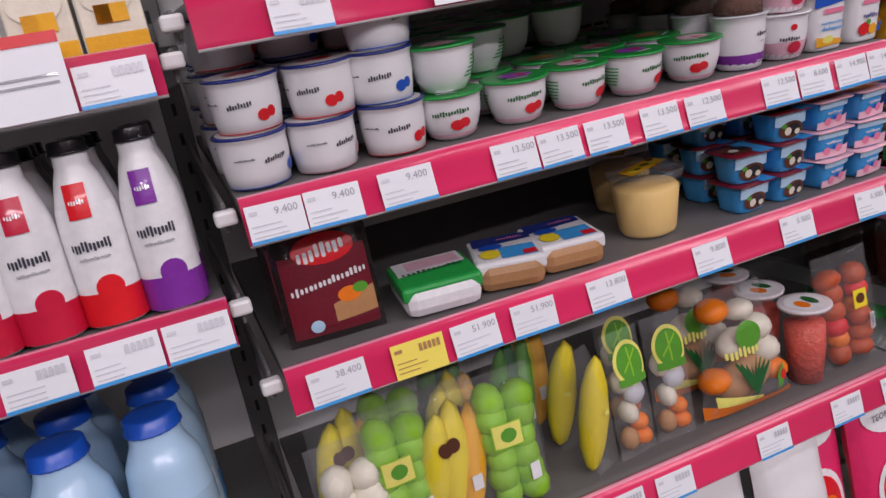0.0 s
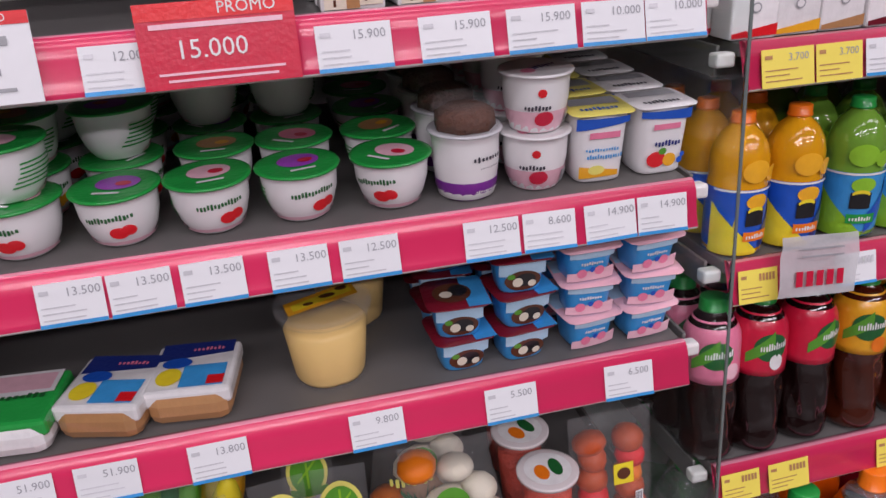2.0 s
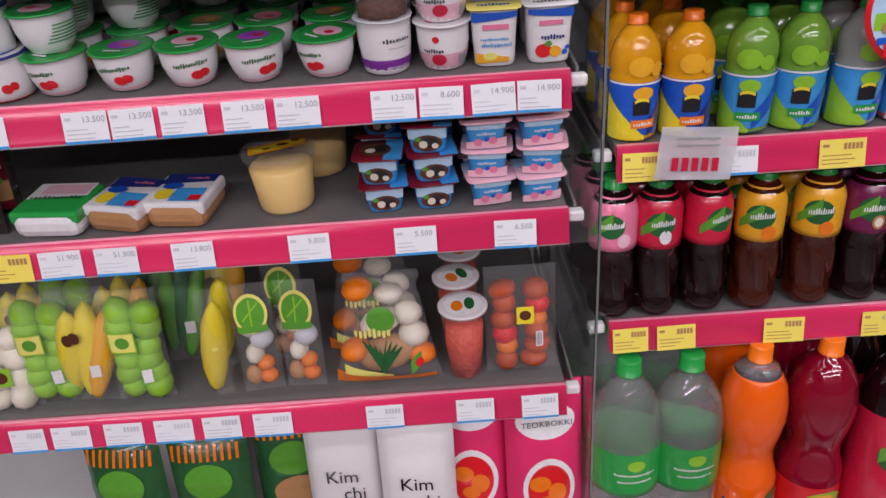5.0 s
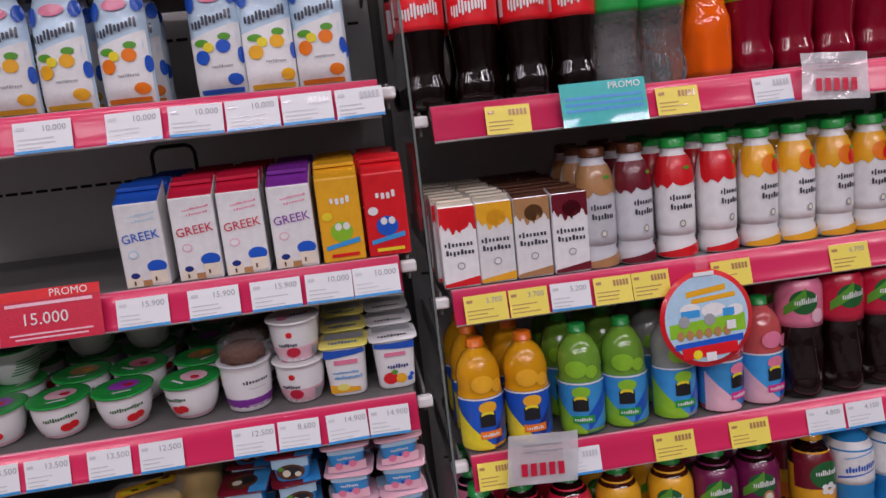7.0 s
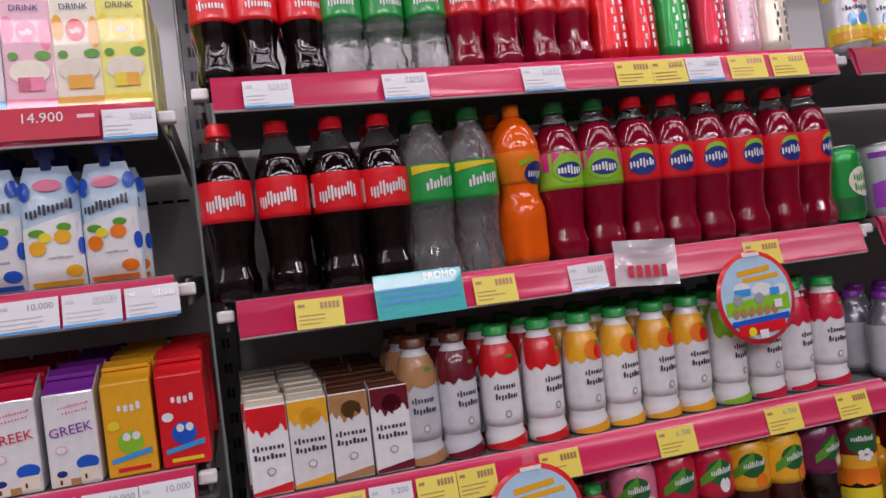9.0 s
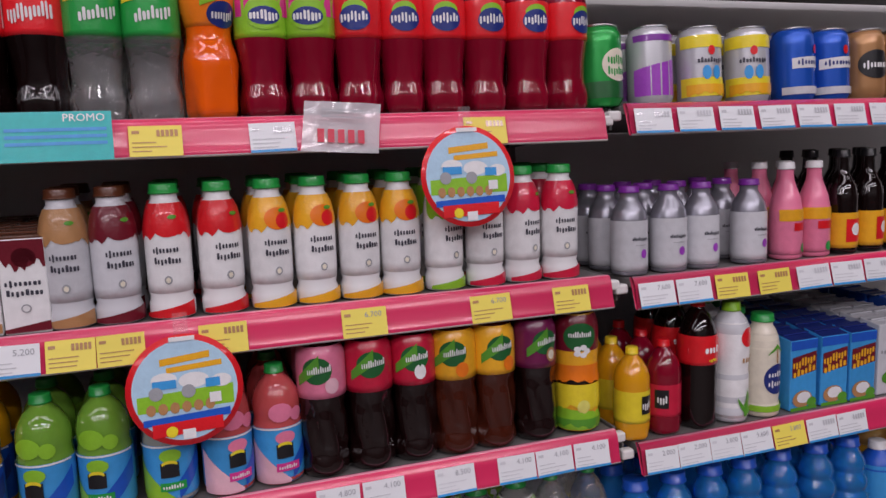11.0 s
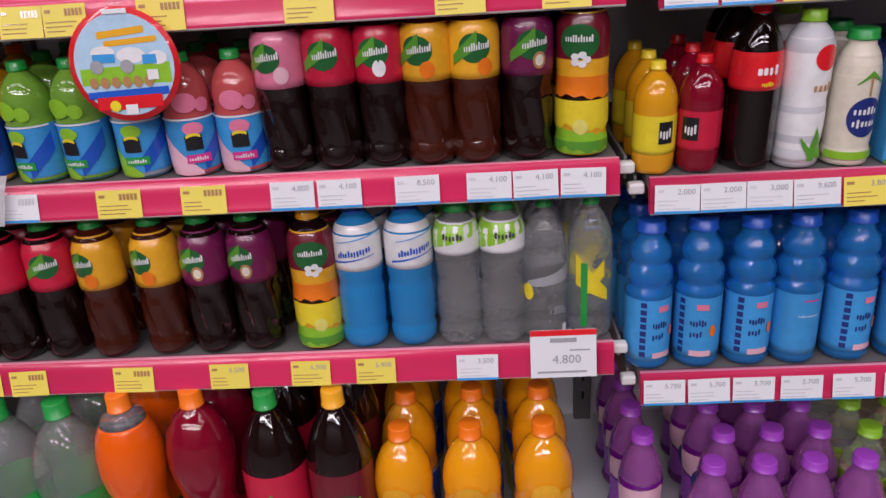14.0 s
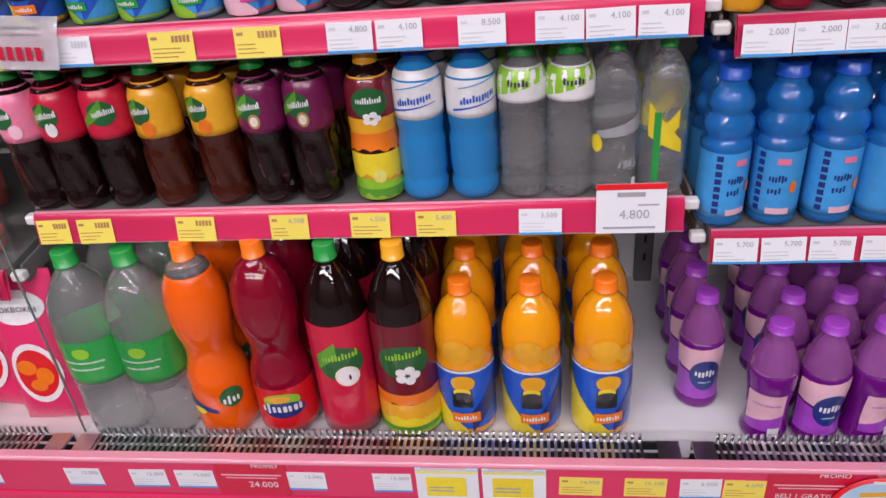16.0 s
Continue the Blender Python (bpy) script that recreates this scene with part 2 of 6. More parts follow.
def chiller():
    root = tagged(new("open_chiller"), "long open-front supermarket chiller with grey metal back", "chiller", kind="structure")
    part("back_panel", box_mesh("back_panel", -0.4, 3.6, BACK_Y, BACK_Y + 0.05, 0.0, 2.2, BACK), root)
    part("side_panel", box_mesh("side_panel", -0.45, -0.4, 0.66, BACK_Y + 0.05, 0.0, 2.2, BACK, 0.004), root)
    part("side_panel", box_mesh("side_panel", 3.6, 3.65, 0.66, BACK_Y + 0.05, 0.0, 2.2, BACK, 0.004), root)
    part("canopy", box_mesh("canopy", -0.45, 3.65, 0.62, BACK_Y + 0.05, 2.06, 2.22, BACK, 0.006), root, "grey metal canopy over the shelves")
    part("base_front", box_mesh("base_front", -0.45, 3.65, 0.655, 0.70, 0.02, 0.352, RAIL, 0.006), root, "red front of the chiller base")
    part("tray", box_mesh("tray", -0.4, 3.6, 0.73, BACK_Y, TRAY_Z - 0.03, TRAY_Z, TRAY, 0.002), root, "white enamel bottom tray")
    # rows of slots in the back panel and the uprights
    slot = box_mesh("slot", -0.009, 0.009, -0.0015, 0.002, -0.0022, 0.0022, DARK)
    for zz in (0.838, 1.18, 1.40, 1.62):
        for i in range(34):
            s = part("slot", slot, root)
            s.location = (0.78 + i * 0.0235, BACK_Y, zz)
    up = box_mesh("upright", -0.016, 0.016, -0.02, 0.0, 0.36, 2.05, DECK, 0.002)
    hole = box_mesh("slot", -0.0025, 0.0025, -0.0215, -0.0195, -0.008, 0.008, DARK)
    for ux in (0.731, 1.60, 2.524):
        u = part("upright", up, root, "grey slotted steel upright")
        u.location = (ux, BACK_Y - 0.001, 0)
        for i in range(40):
            h = part("slot", hole, u)
            h.location = (0, 0, 0.42 + i * 0.04)
    return root


chiller()


def rail_profile(z, FRONT):
    """Section of the price rail, front face slightly bowed, y and z."""
    return [(FRONT + 0.016, z + 0.001), (FRONT + 0.011, z + 0.0018), (FRONT + 0.0075, z + 0.0005), (FRONT + 0.0045, z - 0.004), (FRONT + 0.0022, z - 0.009), (FRONT + 0.0010, z - 0.016), (FRONT, z - 0.028), (FRONT - 0.0025, z - 0.037), (FRONT - 0.004, z - 0.0415),
            (FRONT - 0.002, z - 0.044), (FRONT + 0.003, z - 0.042), (FRONT + 0.009, z - 0.020)]


def shelf(sec, z):
    x0, x1 = SECTIONS[sec]
    FRONT = FRONTS[sec]
    root = tagged(new("chiller_shelf"), "grey metal chiller shelf with a glossy red price rail", "shelf", "chiller shelves")
    root.location = (x0, 0, 0)
    w = x1 - x0
    turn = sloped((x0 + x1) / 2, z)
    part("deck", box_mesh("deck", 0.0, w, FRONT + 0.014, BACK_Y - 0.030, z - 0.014, z - 0.001, DECK, 0.0015), root).matrix_basis = turn
    pr = rail_profile(z, FRONT)
    n = len(pr)
    verts = [(x, y, zz) for x in (0.0, w) for y, zz in pr]
    faces = [(i, (i + 1) % n, n + (i + 1) % n, n + i) for i in range(n)] + [tuple(range(n)), tuple(reversed(range(n, 2 * n)))]
    slots = [1 if i in (0, 1) else (2 if i in (8, 9) else 0) for i in range(n)] + [0, 0]
    part("price_rail", mesh_of("price_rail", verts, faces, [RAIL, LIP, WHITE_PLASTIC], slots), root, "glossy red price rail with a pale lip")
    for ex in (-0.012, w + 0.012):
        part("end_clip", box_mesh("end_clip", ex - 0.011, ex + 0.009, FRONT + 0.014, FRONT + 0.030, z - 0.022, z - 0.008, WHITE_PLASTIC, 0.003), root, "white plastic end clip")
        part("bracket", box_mesh("bracket", ex - 0.002, ex + 0.002, FRONT + 0.03, BACK_Y - 0.025, z - 0.034, z - 0.004, DECK, 0.001), root).matrix_basis = turn
    return root


for sec, zs in DECKS.items():
    for z in zs:
        shelf(sec, z)


def divider():
    root = tagged(new("glass_divider"), "clear upright glass divider between two chiller bays", "divider", kind="structure")
    glass = mat("divider_glass", (0.86, 0.92, 0.90), 0.04, trans=1.0, ior=1.05, coat=0.6, vary=0.01)
    p = part("pane", box_mesh("pane", 1.5925, 1.5965, 0.765, BACK_Y - 0.02, TRAY_Z + 0.002, 2.05, glass, 0.0008), root)
    p.visible_shadow = False
    part("edge_strip", box_mesh("edge_strip", 1.5930, 1.5960, 0.762, 0.7648, TRAY_Z + 0.002, 2.05, mat("glass_edge", (0.16, 0.19, 0.18), 0.15, coat=0.5), 0.001), root, "pale polished glass edge")


divider()


def tray_front():
    root = tagged(new("tray_rail"), "red price rail along the front of the bottom tray", "shelf", "chiller shelves")
    x0, x1 = -0.4, 3.6
    yf = 0.652
    part("rail_back", box_mesh("rail_back", x0, x1, yf, yf + 0.012, 0.358, 0.424, RAIL, 0.003), root)
    part("lip", box_mesh("lip", x0, x1, yf - 0.004, yf + 0.014, 0.424, 0.432, LIP, 0.003), root, "pale upper lip")
    for gx0, gx1 in ((-0.38, 0.72), (0.74, 1.605), (1.62, 2.512), (2.53, 3.58)):
        g = tagged(new("air_grille"), "comb-like steel air grille along the front of the tray", "grille", "air grilles")
        part("strip", box_mesh("strip", gx0, gx1, 0.7255, 0.7285, 0.384, 0.398, STEEL), g)
        part("strip", box_mesh("strip", gx0, gx1, 0.668, 0.671, 0.420, 0.424, STEEL), g)
        part("end_plate", box_mesh("end_plate", gx0, gx0 + 0.03, 0.668, 0.7255, 0.398, 0.402, STEEL), g)
        part("end_plate", box_mesh("end_plate", gx1 - 0.03, gx1, 0.668, 0.7255, 0.398, 0.402, STEEL), g)
        # solid dark sheet: the shade between the tines is put into its colour
        part("duct", box_mesh("duct", gx0, gx1, 0.671, 0.7255, 0.366, 0.378, DARK), g, "near-black sheet standing for the shade below the grille")
        bm_v, bm_f = [], []
        tine = box_mesh("tine", -0.0022, 0.0022, 0.6712, 0.7255, 0.402, 0.4035, STEEL)
        prong = box_mesh("prong", -0.0022, 0.0022, 0.7285, 0.7305, 0.384, 0.412, STEEL)
        n = int((gx1 - gx0 - 0.07) / 0.0098)
        for i in range(n):
            for me in (tine, prong):
                t = part(me.name.split(".")[0], me, g)
                t.location = (gx0 + 0.036 + i * 0.0098, 0, 0)


tray_front()

# ---- bottles, cans, cups and cartons ----
KINDS = {}


def put(kind, x, y, z, rz=0.0, rx=0.0, ry=0.0):
    maker, args = KINDS[kind][:2]
    m = sloped(x, z) @ pose(x, y, z, rx, ry, rz)
    if len(KINDS[kind]) == 2:
        ob = maker(*args)
        KINDS[kind] = (maker, args, ob)
        ob.matrix_basis = m
        return ob
    return copy_thing(KINDS[kind][2], m)


def scaled(shape, R, H):
    return [(r * R, z * H) for r, z in shape]


CONTOUR = [(0.70, 0), (0.90, 0.008), (0.99, 0.04), (1.0, 0.10), (0.98, 0.125), (0.86, 0.18), (0.84, 0.21), (0.85, 0.31), (0.93, 0.39), (0.985, 0.45), (0.985, 0.66), (0.96, 0.69), (0.86, 0.76), (0.66, 0.84), (0.46, 0.895), (0.40, 0.915), (0.40, 0.955)]
STRAIGHT = [(0.72, 0), (0.92, 0.012), (1.0, 0.05), (1.0, 0.11), (0.95, 0.135), (0.93, 0.15), (1.0, 0.20), (1.0, 0.40), (0.94, 0.43), (0.94, 0.47), (0.99, 0.51), (1.0, 0.54), (1.0, 0.76), (0.97, 0.80), (0.80, 0.86), (0.55, 0.905), (0.44, 0.92), (0.44, 0.955)]
WAIST = [(0.74, 0), (0.94, 0.012), (1.0, 0.05), (1.0, 0.52), (0.97, 0.54), (0.86, 0.575), (0.90, 0.63), (0.97, 0.70), (0.95, 0.76), (0.80, 0.84), (0.55, 0.895), (0.46, 0.91), (0.46, 0.955)]
FANTA = [(0.72, 0), (0.92, 0.01), (1.0, 0.05), (1.0, 0.30), (0.97, 0.35), (0.82, 0.42), (0.79, 0.46), (0.80, 0.50), (0.93, 0.58), (1.0, 0.66), (0.98, 0.74), (0.86, 0.82), (0.58, 0.895), (0.33, 0.92), (0.30, 0.955)]
BIG = [(0.72, 0), (0.93, 0.01), (1.0, 0.04), (1.0, 0.64), (0.97, 0.70), (0.84, 0.78), (0.58, 0.86), (0.36, 0.905), (0.30, 0.92), (0.30, 0.955)]
PULPY = [(0.74, 0), (0.94, 0.01), (1.0, 0.04), (1.0, 0.50), (0.98, 0.53), (0.95, 0.56), (0.99, 0.64), (0.97, 0.70), (0.87, 0.78), (0.64, 0.86), (0.40, 0.905), (0.34, 0.92), (0.34, 0.955)]
MILK = [(0.80, 0), (0.98, 0.012), (1.0, 0.05), (0.99, 0.12), (0.90, 0.16), (0.97, 0.21), (0.98, 0.60), (0.96, 0.68), (0.86, 0.78), (0.70, 0.85), (0.56, 0.885), (0.56, 0.955)]
MIZ = [(0.74, 0), (0.94, 0.012), (1.0, 0.05), (0.97, 0.065), (0.97, 0.50), (1.0, 0.515), (0.99, 0.54), (0.86, 0.565), (0.84, 0.58), (0.95, 0.605), (0.98, 0.64), (0.94, 0.68), (0.78, 0.715), (0.76, 0.73), (0.86, 0.755), (0.87, 0.79), (0.78, 0.835), (0.60, 0.875), (0.54, 0.89), (0.54, 0.955)]
ACTI = [(0.78, 0), (0.96, 0.012), (1.0, 0.05), (0.90, 0.12), (0.86, 0.22), (0.90, 0.36), (1.0, 0.50), (1.0, 0.60), (0.90, 0.70), (0.64, 0.82), (0.46, 0.88), (0.44, 0.955)]


def petal(n=5, deep=0.10, upto=0.03):
    return lambda a, z: 1.0 - deep * max(0.0, 1 - z / upto) * (0.5 + 0.5 * math.cos(n * a))


def swirl(H, lo=0.06, hi=0.5, deep=0.17, n=6):
    def f(a, z):
        w = max(0.0, min(1.0, (z / H - lo) * 12, (hi - z / H) * 12))
        return 1.0 - deep * w * (0.5 + 0.5 * math.sin(n * a + z / H * 11)) ** 3
    return f


def rings(H, lo, hi, deep=0.04, n=60):
    def f(a, z):
        return 1.0 - (deep * (0.5 + 0.5 * math.sin(z / H * n + math.sin(a * 2))) if lo < z / H < hi else 0.0)
    return f


def dense(profile, step):
    zs = [p[1] for p in profile]
    out = []
    for (r0, z0), (r1, z1) in zip(profile, profile[1:]):
        n = max(1, int((z1 - z0) / step))
        out += [(r0 + (r1 - r0) * i / n, z0 + (z1 - z0) * i / n) for i in range(n)]
    return out + [profile[-1]]


def cap_mesh(r, z0, z1, c):
    def ridge(a, z):
        return 1.0 + (0.025 if int(round(a / (2 * math.pi) * 40)) % 2 else -0.01) * (1 if z < z1 - 0.002 else 0)
    pr = [(r * 1.06, z0), (r * 1.06, z0 + 0.002), (r, z0 + 0.0025), (r, z1 - 0.0016), (r * 0.96, z1 - 0.0005), (r * 0.85, z1)]
    return lathe("cap", pr, plastic(c), 40, ridge)


def bottle(name, label, category, shape, R, H, fill_mat, cap, band=None, prints=(), fill=1.0, mod=None, seg=28, group="", upper=None):
    """band: (low, high, colour) as shares of the height; fill: how far up the drink stands."""
    root = tagged(new(name), label, category, group)
    pr = dense(scaled(shape, R, H), H / 36)
    if fill < 1.0:
        zf = fill * H
        lower = [p for p in pr if p[1] < zf] + [(radius_at(pr, zf), zf)]
        over = [(radius_at(pr, zf), zf + 0.0003)] + [p for p in pr if p[1] > zf + 0.0003]
        part("body", lathe("body", lower, fill_mat, seg, mod), root)
        part("neck", lathe("neck", over, upper or PET, seg), root, "clear plastic neck")
    else:
        part("body", lathe("body", pr, fill_mat, seg, mod), root)
    rc = radius_at(pr, 0.95 * H) + 0.0012
    part("cap", cap_mesh(rc, 0.925 * H, H, cap), root, cap + " screw cap")
    lab = root
    if band:
        lo, hi, c = band
        b = [(radius_at(pr, z) + 0.0004, z) for z in np.linspace(lo * H, hi * H, 9)]
        lab = part("label", lathe("label", b, ink(c), seg, None, False), root, c + " printed wrap label")
        # the wrap is a sleeve, so its ends stay open inside the body
    if prints:
        items = [(c, [[(u * R, lo2 * H, hi2 * H) for u, lo2, hi2 in s] for s in (cols if isinstance(cols[0], list) else [cols])]) for c, cols in prints]
        part("print", print_mesh("print", items, round_surf(pr, 0.0006)), lab)
    return root


def kind(key, maker, *args):
    KINDS[key] = (maker, args)


def soda(key, label, fill_mat, cap, lab, prints, shape=CONTOUR, H=0.213, R=0.0325, fill=0.80, band=(0.44, 0.67), group="half-litre soda bottles", mod=None):
    kind(key, bottle, "soda_bottle", label, "bottle", shape, R, H, fill_mat, cap, (*band, lab) if lab else None, prints, fill, mod or petal(5, 0.24, 0.06), 28, group)


COLA = liquid("cola", (0.006, 0.002, 0.002), 0.0)
TEA = liquid("dark_tea", (0.010, 0.003, 0.003), 0.0)
AMBER_TEA = liquid("amber_tea", (0.060, 0.010, 0.004), 0.1)
ORANGE = liquid("orange", (0.94, 0.13, 0.004), 0.05)
JUICE = liquid("orange_juice", (0.88, 0.35, 0.006), 0.0)
RED = liquid("strawberry", (0.26, 0.003, 0.022), 0.15)
BLUE = liquid("pale_blue", (0.03, 0.30, 0.70), 0.3, 1.15)
MIZB = liquid("blue_bottle", (0.03, 0.32, 0.84), 0.60, 1.12)
YELLOWD = liquid("yellow", (0.82, 0.38, 0.01), 0.1)
PURPLE = liquid("purple_bottle", (0.26, 0.008, 0.34), 0.45, 1.15)
LIMED = liquid("lime_bottle", (0.40, 0.72, 0.04), 0.2)
GREENP = liquid("pale_green_drink", (0.24, 0.50, 0.06), 0.3)
PINKD = liquid("pink_drink", (0.72, 0.12, 0.12), 0.25)
CLEARV = liquid("clear_violet", (0.52, 0.16, 0.54), 0.6)
CLEARP = liquid("pale_pulpy", (0.62, 0.66, 0.62), 0.5)

soda("cola", "clear plastic cola bottle with a red label", COLA, "red", "red", [("white", strokes(0.05, 0.56, 1.5, 0.09, 8, 3, 0.02)), ("white", rect(-1.3, -1.0, 0.48, 0.62, 2))])
soda("sprite", "clear lemonade bottle with a green and yellow label", WATER, "darkgreen", "green", [("yellow", wedge(-1.2, 0.6, 0.61, 0.66, 0.645, 0.66)), ("white", strokes(0.0, 0.56, 1.3, 0.08, 6, 5, 0.03))], fill=1.0)
soda("fanta_o", "orange soda bottle with an orange label", ORANGE, "orange", "orange", [("navy", ell(0.35, 0.56, 0.62, 0.07)), ("white", strokes(0.35, 0.56, 0.9, 0.06, 5, 7)), ("lime", wedge(-0.5, 0.1, 0.60, 0.63, 0.63, 0.66))], shape=FANTA, band=(0.50, 0.70), fill=0.93)
soda("fanta_gp", "dark red soda bottle with a green and pink label", RED, "darkgreen", "lime", [("magenta", wedge(-1.5, 1.5, 0.555, 0.668, 0.555, 0.668)), ("lime", ell(0.1, 0.57, 0.75, 0.09)), ("navy", ell(0.1, 0.555, 0.6, 0.05)), ("white", strokes(0.1, 0.56, 1.1, 0.06, 5, 8))], fill=0.84)
soda("fanta_s", "dark red strawberry soda bottle with a red label", RED, "red", "red", [("lime", ell(0.1, 0.60, 0.5, 0.05)), ("navy", ell(0.1, 0.55, 0.62, 0.07)), ("white", strokes(0.1, 0.56, 1.1, 0.06, 5, 9))], fill=0.84)
for key, c, cap in (("mini_cola", "red", "red"), ("mini_sprite", "green", "darkgreen"), ("mini_red", "red", "red")):
    soda(key, "small soda bottle with a " + c + " label", {"mini_cola": COLA, "mini_sprite": WATER, "mini_red": RED}[key], cap, c, [("white", strokes(0, 0.56, 1.2, 0.07, 6, 4))], H=0.165, R=0.0285, fill=1.0 if key == "mini_sprite" else 0.84, group="small soda bottles")


def tea(key, c, label, drink, extra=(), cap="green", H=0.198, R=0.0308):
    pr = [("darkgreen", ell(-0.1, 0.70, 0.62, 0.085)), ("leaf", wedge(-1.0, 0.0, 0.60, 0.66, 0.70, 0.80)), ("white", strokes(0.0, 0.71, 1.0, 0.055, 7, 2, 0.02)), *extra]
    kind(key, bottle, "tea_bottle", label, "bottle", STRAIGHT, R, H, drink, cap, (0.52, 0.885, c), pr, 1.0, swirl(H), 32, "tea bottles")


APPLE = [("white", ell(0.1, 0.61, 0.26, 0.05)), ("darkgreen", ell(0.1, 0.665, 0.05, 0.02))]
tea("tea_pink", "pink", "dark tea bottle with a pink label", TEA, [("lightpink", ell(0.5, 0.6, 0.3, 0.05))])
tea("tea_red", "crimson", "dark tea bottle with a red label", TEA)
tea("tea_apple", "crimson", "dark tea bottle with a red apple label", TEA, APPLE)
tea("tea_orange", "amber", "amber tea bottle with an orange label", AMBER_TEA, [("orange", ell(0.3, 0.59, 0.3, 0.05))])
tea("tea_purple", "plum", "dark tea bottle with a purple passion fruit label", TEA, [("tan", ell(0.15, 0.61, 0.26, 0.05)), ("cream", ell(0.15, 0.61, 0.17, 0.033))])


def jasmine_prints():
    flower = [ell(0.05 + 0.25 * math.cos(k * 1.256), 0.60 + 0.028 * math.sin(k * 1.256), 0.16, 0.02, 8) for k in range(5)]
    return [("maroon", rect(-1.55, 1.55, 0.60, 0.85, 12)), ("darkgreen", ell(0, 0.70, 0.8, 0.10)), ("white", strokes(0, 0.72, 1.1, 0.05, 7, 2)), ("white", flower), ("orange", drip(-1.55, 1.55, 0.40, 0.50, 0.04)), ("yellow", drip(-1.55, 1.55, 0.22, 0.36, 0.06)), ("lime", wedge(-1.55, 1.55, 0.03, 0.20, 0.03, 0.14)), ("leaf", drip(-1.55, 1.55, 0.08, 0.11, 0.05, seed=3)), ("lemon", ell(0.1, 0.2, 0.3, 0.05))]


kind("tea_jasmine", bottle, "tea_bottle", "tea bottle in a maroon and yellow jasmine sleeve", "bottle", STRAIGHT, 0.0305, 0.198, TEA, "amber", (0.02, 0.86, "amber"), jasmine_prints(), 1.0, None, 32, "tea bottles")


def pulpy(key, drink, cap, c2, H=0.148, R=0.0300, name="juice_bottle"):
    pr = [(c2, wedge(-1.55, 0.2, 0.02, 0.40, 0.02, 0.05)), ("white", rect(-1.5, 1.5, 0.485, 0.50, 10)), ("black", wedge(-0.35, 0.35, 0.24, 0.36, 0.24, 0.36)), ("yellow", ell(0.0, 0.35, 0.3, 0.03)), ("black", ell(0, 0.325, 0.3, 0.03)), ("orange" if cap == "orange" else ("green" if c2 == "lime" else "magenta"), rect(-0.4, 0.6, 0.13, 0.20)), ("white", strokes(0.1, 0.165, 0.8, 0.04, 5, 2))]
    pr.insert(2, ({"orange": "amber"}.get(cap, "lime" if c2 == "lime" else "pink"), ell(0.05, 0.415, 0.42, 0.055)))
    pr.insert(1, ("navy" if cap == "orange" else "blue", wedge(0.3, 1.5, 0.05, 0.20, 0.28, 0.44)))
    pr.append(({"orange": "amber"}.get(cap, "lime" if c2 == "lime" else "pink"), [ell(-0.1, 0.63, 0.5, 0.08), ell(0.6, 0.60, 0.3, 0.06)]))
    kind(key, bottle, name, "fruit pulp drink bottle with a blue label and " + cap + " cap", "bottle", PULPY, R, H, drink, cap, (0.02, 0.50, "blue" if cap == "orange" else "sky"), pr, 1.0, None, 28, "fruit pulp bottles")


pulpy("pulpy_o", YELLOWD, "orange", "yellow")
pulpy("pulpy_g", GREENP, "green", "lime")
pulpy("pulpy_c", CLEARP, "green", "lime")
pulpy("pulpy_p", PINKD, "green", "lightpink")
pulpy("juice_big", JUICE, "orange", "yellow", 0.262, 0.043, "large_juice_bottle")


def milk_drink(key, top, label, body="white", cap="green"):
    pr = [(top, drip(-1.55, 1.55, 0.68, 0.86, 0.09, seed=2)), ("orange" if top == "amber" else top, ell(0.1, 0.70, 0.62, 0.085)), ("red" if top == "amber" else top, ell(0.35, 0.68, 0.35, 0.06)), ("ink", strokes(0.0, 0.525, 1.15, 0.055, 5, 4)), ("ink", strokes(0.05, 0.445, 1.2, 0.06, 5, 6)), ("grey", ell(0.0, 0.30, 0.17, 0.032)), ("cream", ell(0, 0.30, 0.10, 0.02)), (top, wedge(-1.4, 1.2, 0.02, 0.05, 0.02, 0.13)), ("leaf", ell(0.35, 0.76, 0.2, 0.015))]
    kind(key, bottle, "milk_drink_bottle", label, "bottle", MILK, 0.0262, 0.157, plastic(body), cap, (0.20, 0.80, body), pr, 1.0, None, 28, "milk drink bottles")


milk_drink("nb_straw", "red", "white milk drink bottle with strawberries")
milk_drink("nb_mango", "amber", "white milk drink bottle with oranges")
milk_drink("nb_white", "lime", "white milk drink bottle with a pale green trim")
milk_drink("nb_apple", "crimson", "white milk drink bottle with apples")
milk_drink("nb_choc", "maroon", "pale milk drink bottle with chocolate splash", "silver", "brown")
milk_drink("nb_coffee", "tan", "pale milk drink bottle with coffee swirl", "silver", "brown")

kind("mizone", bottle, "isotonic_bottle", "blue isotonic drink bottle with a blue cap", "bottle", MIZ, 0.0315, 0.208, MIZB, "blue", (0.07, 0.50, "sky"), [("navy", [[(-0.75, 0.10 + k * 0.05, 0.135 + k * 0.05), (-0.5, 0.10 + k * 0.05, 0.135 + k * 0.05)] for k in range(8)]), ("navy", strokes(0.12, 0.33, 0.7, 0.05, 4, 3)), ("navy", strokes(0.05, 0.25, 0.55, 0.05, 3, 9)), ("lightpink", rect(-0.2, 0.7, 0.09, 0.13)), ("orange", ell(0.75, 0.27, 0.15, 0.04)), ("pink", rect(0.0, 0.5, 0.42, 0.46))], 1.0, None, 28, "blue isotonic bottles")
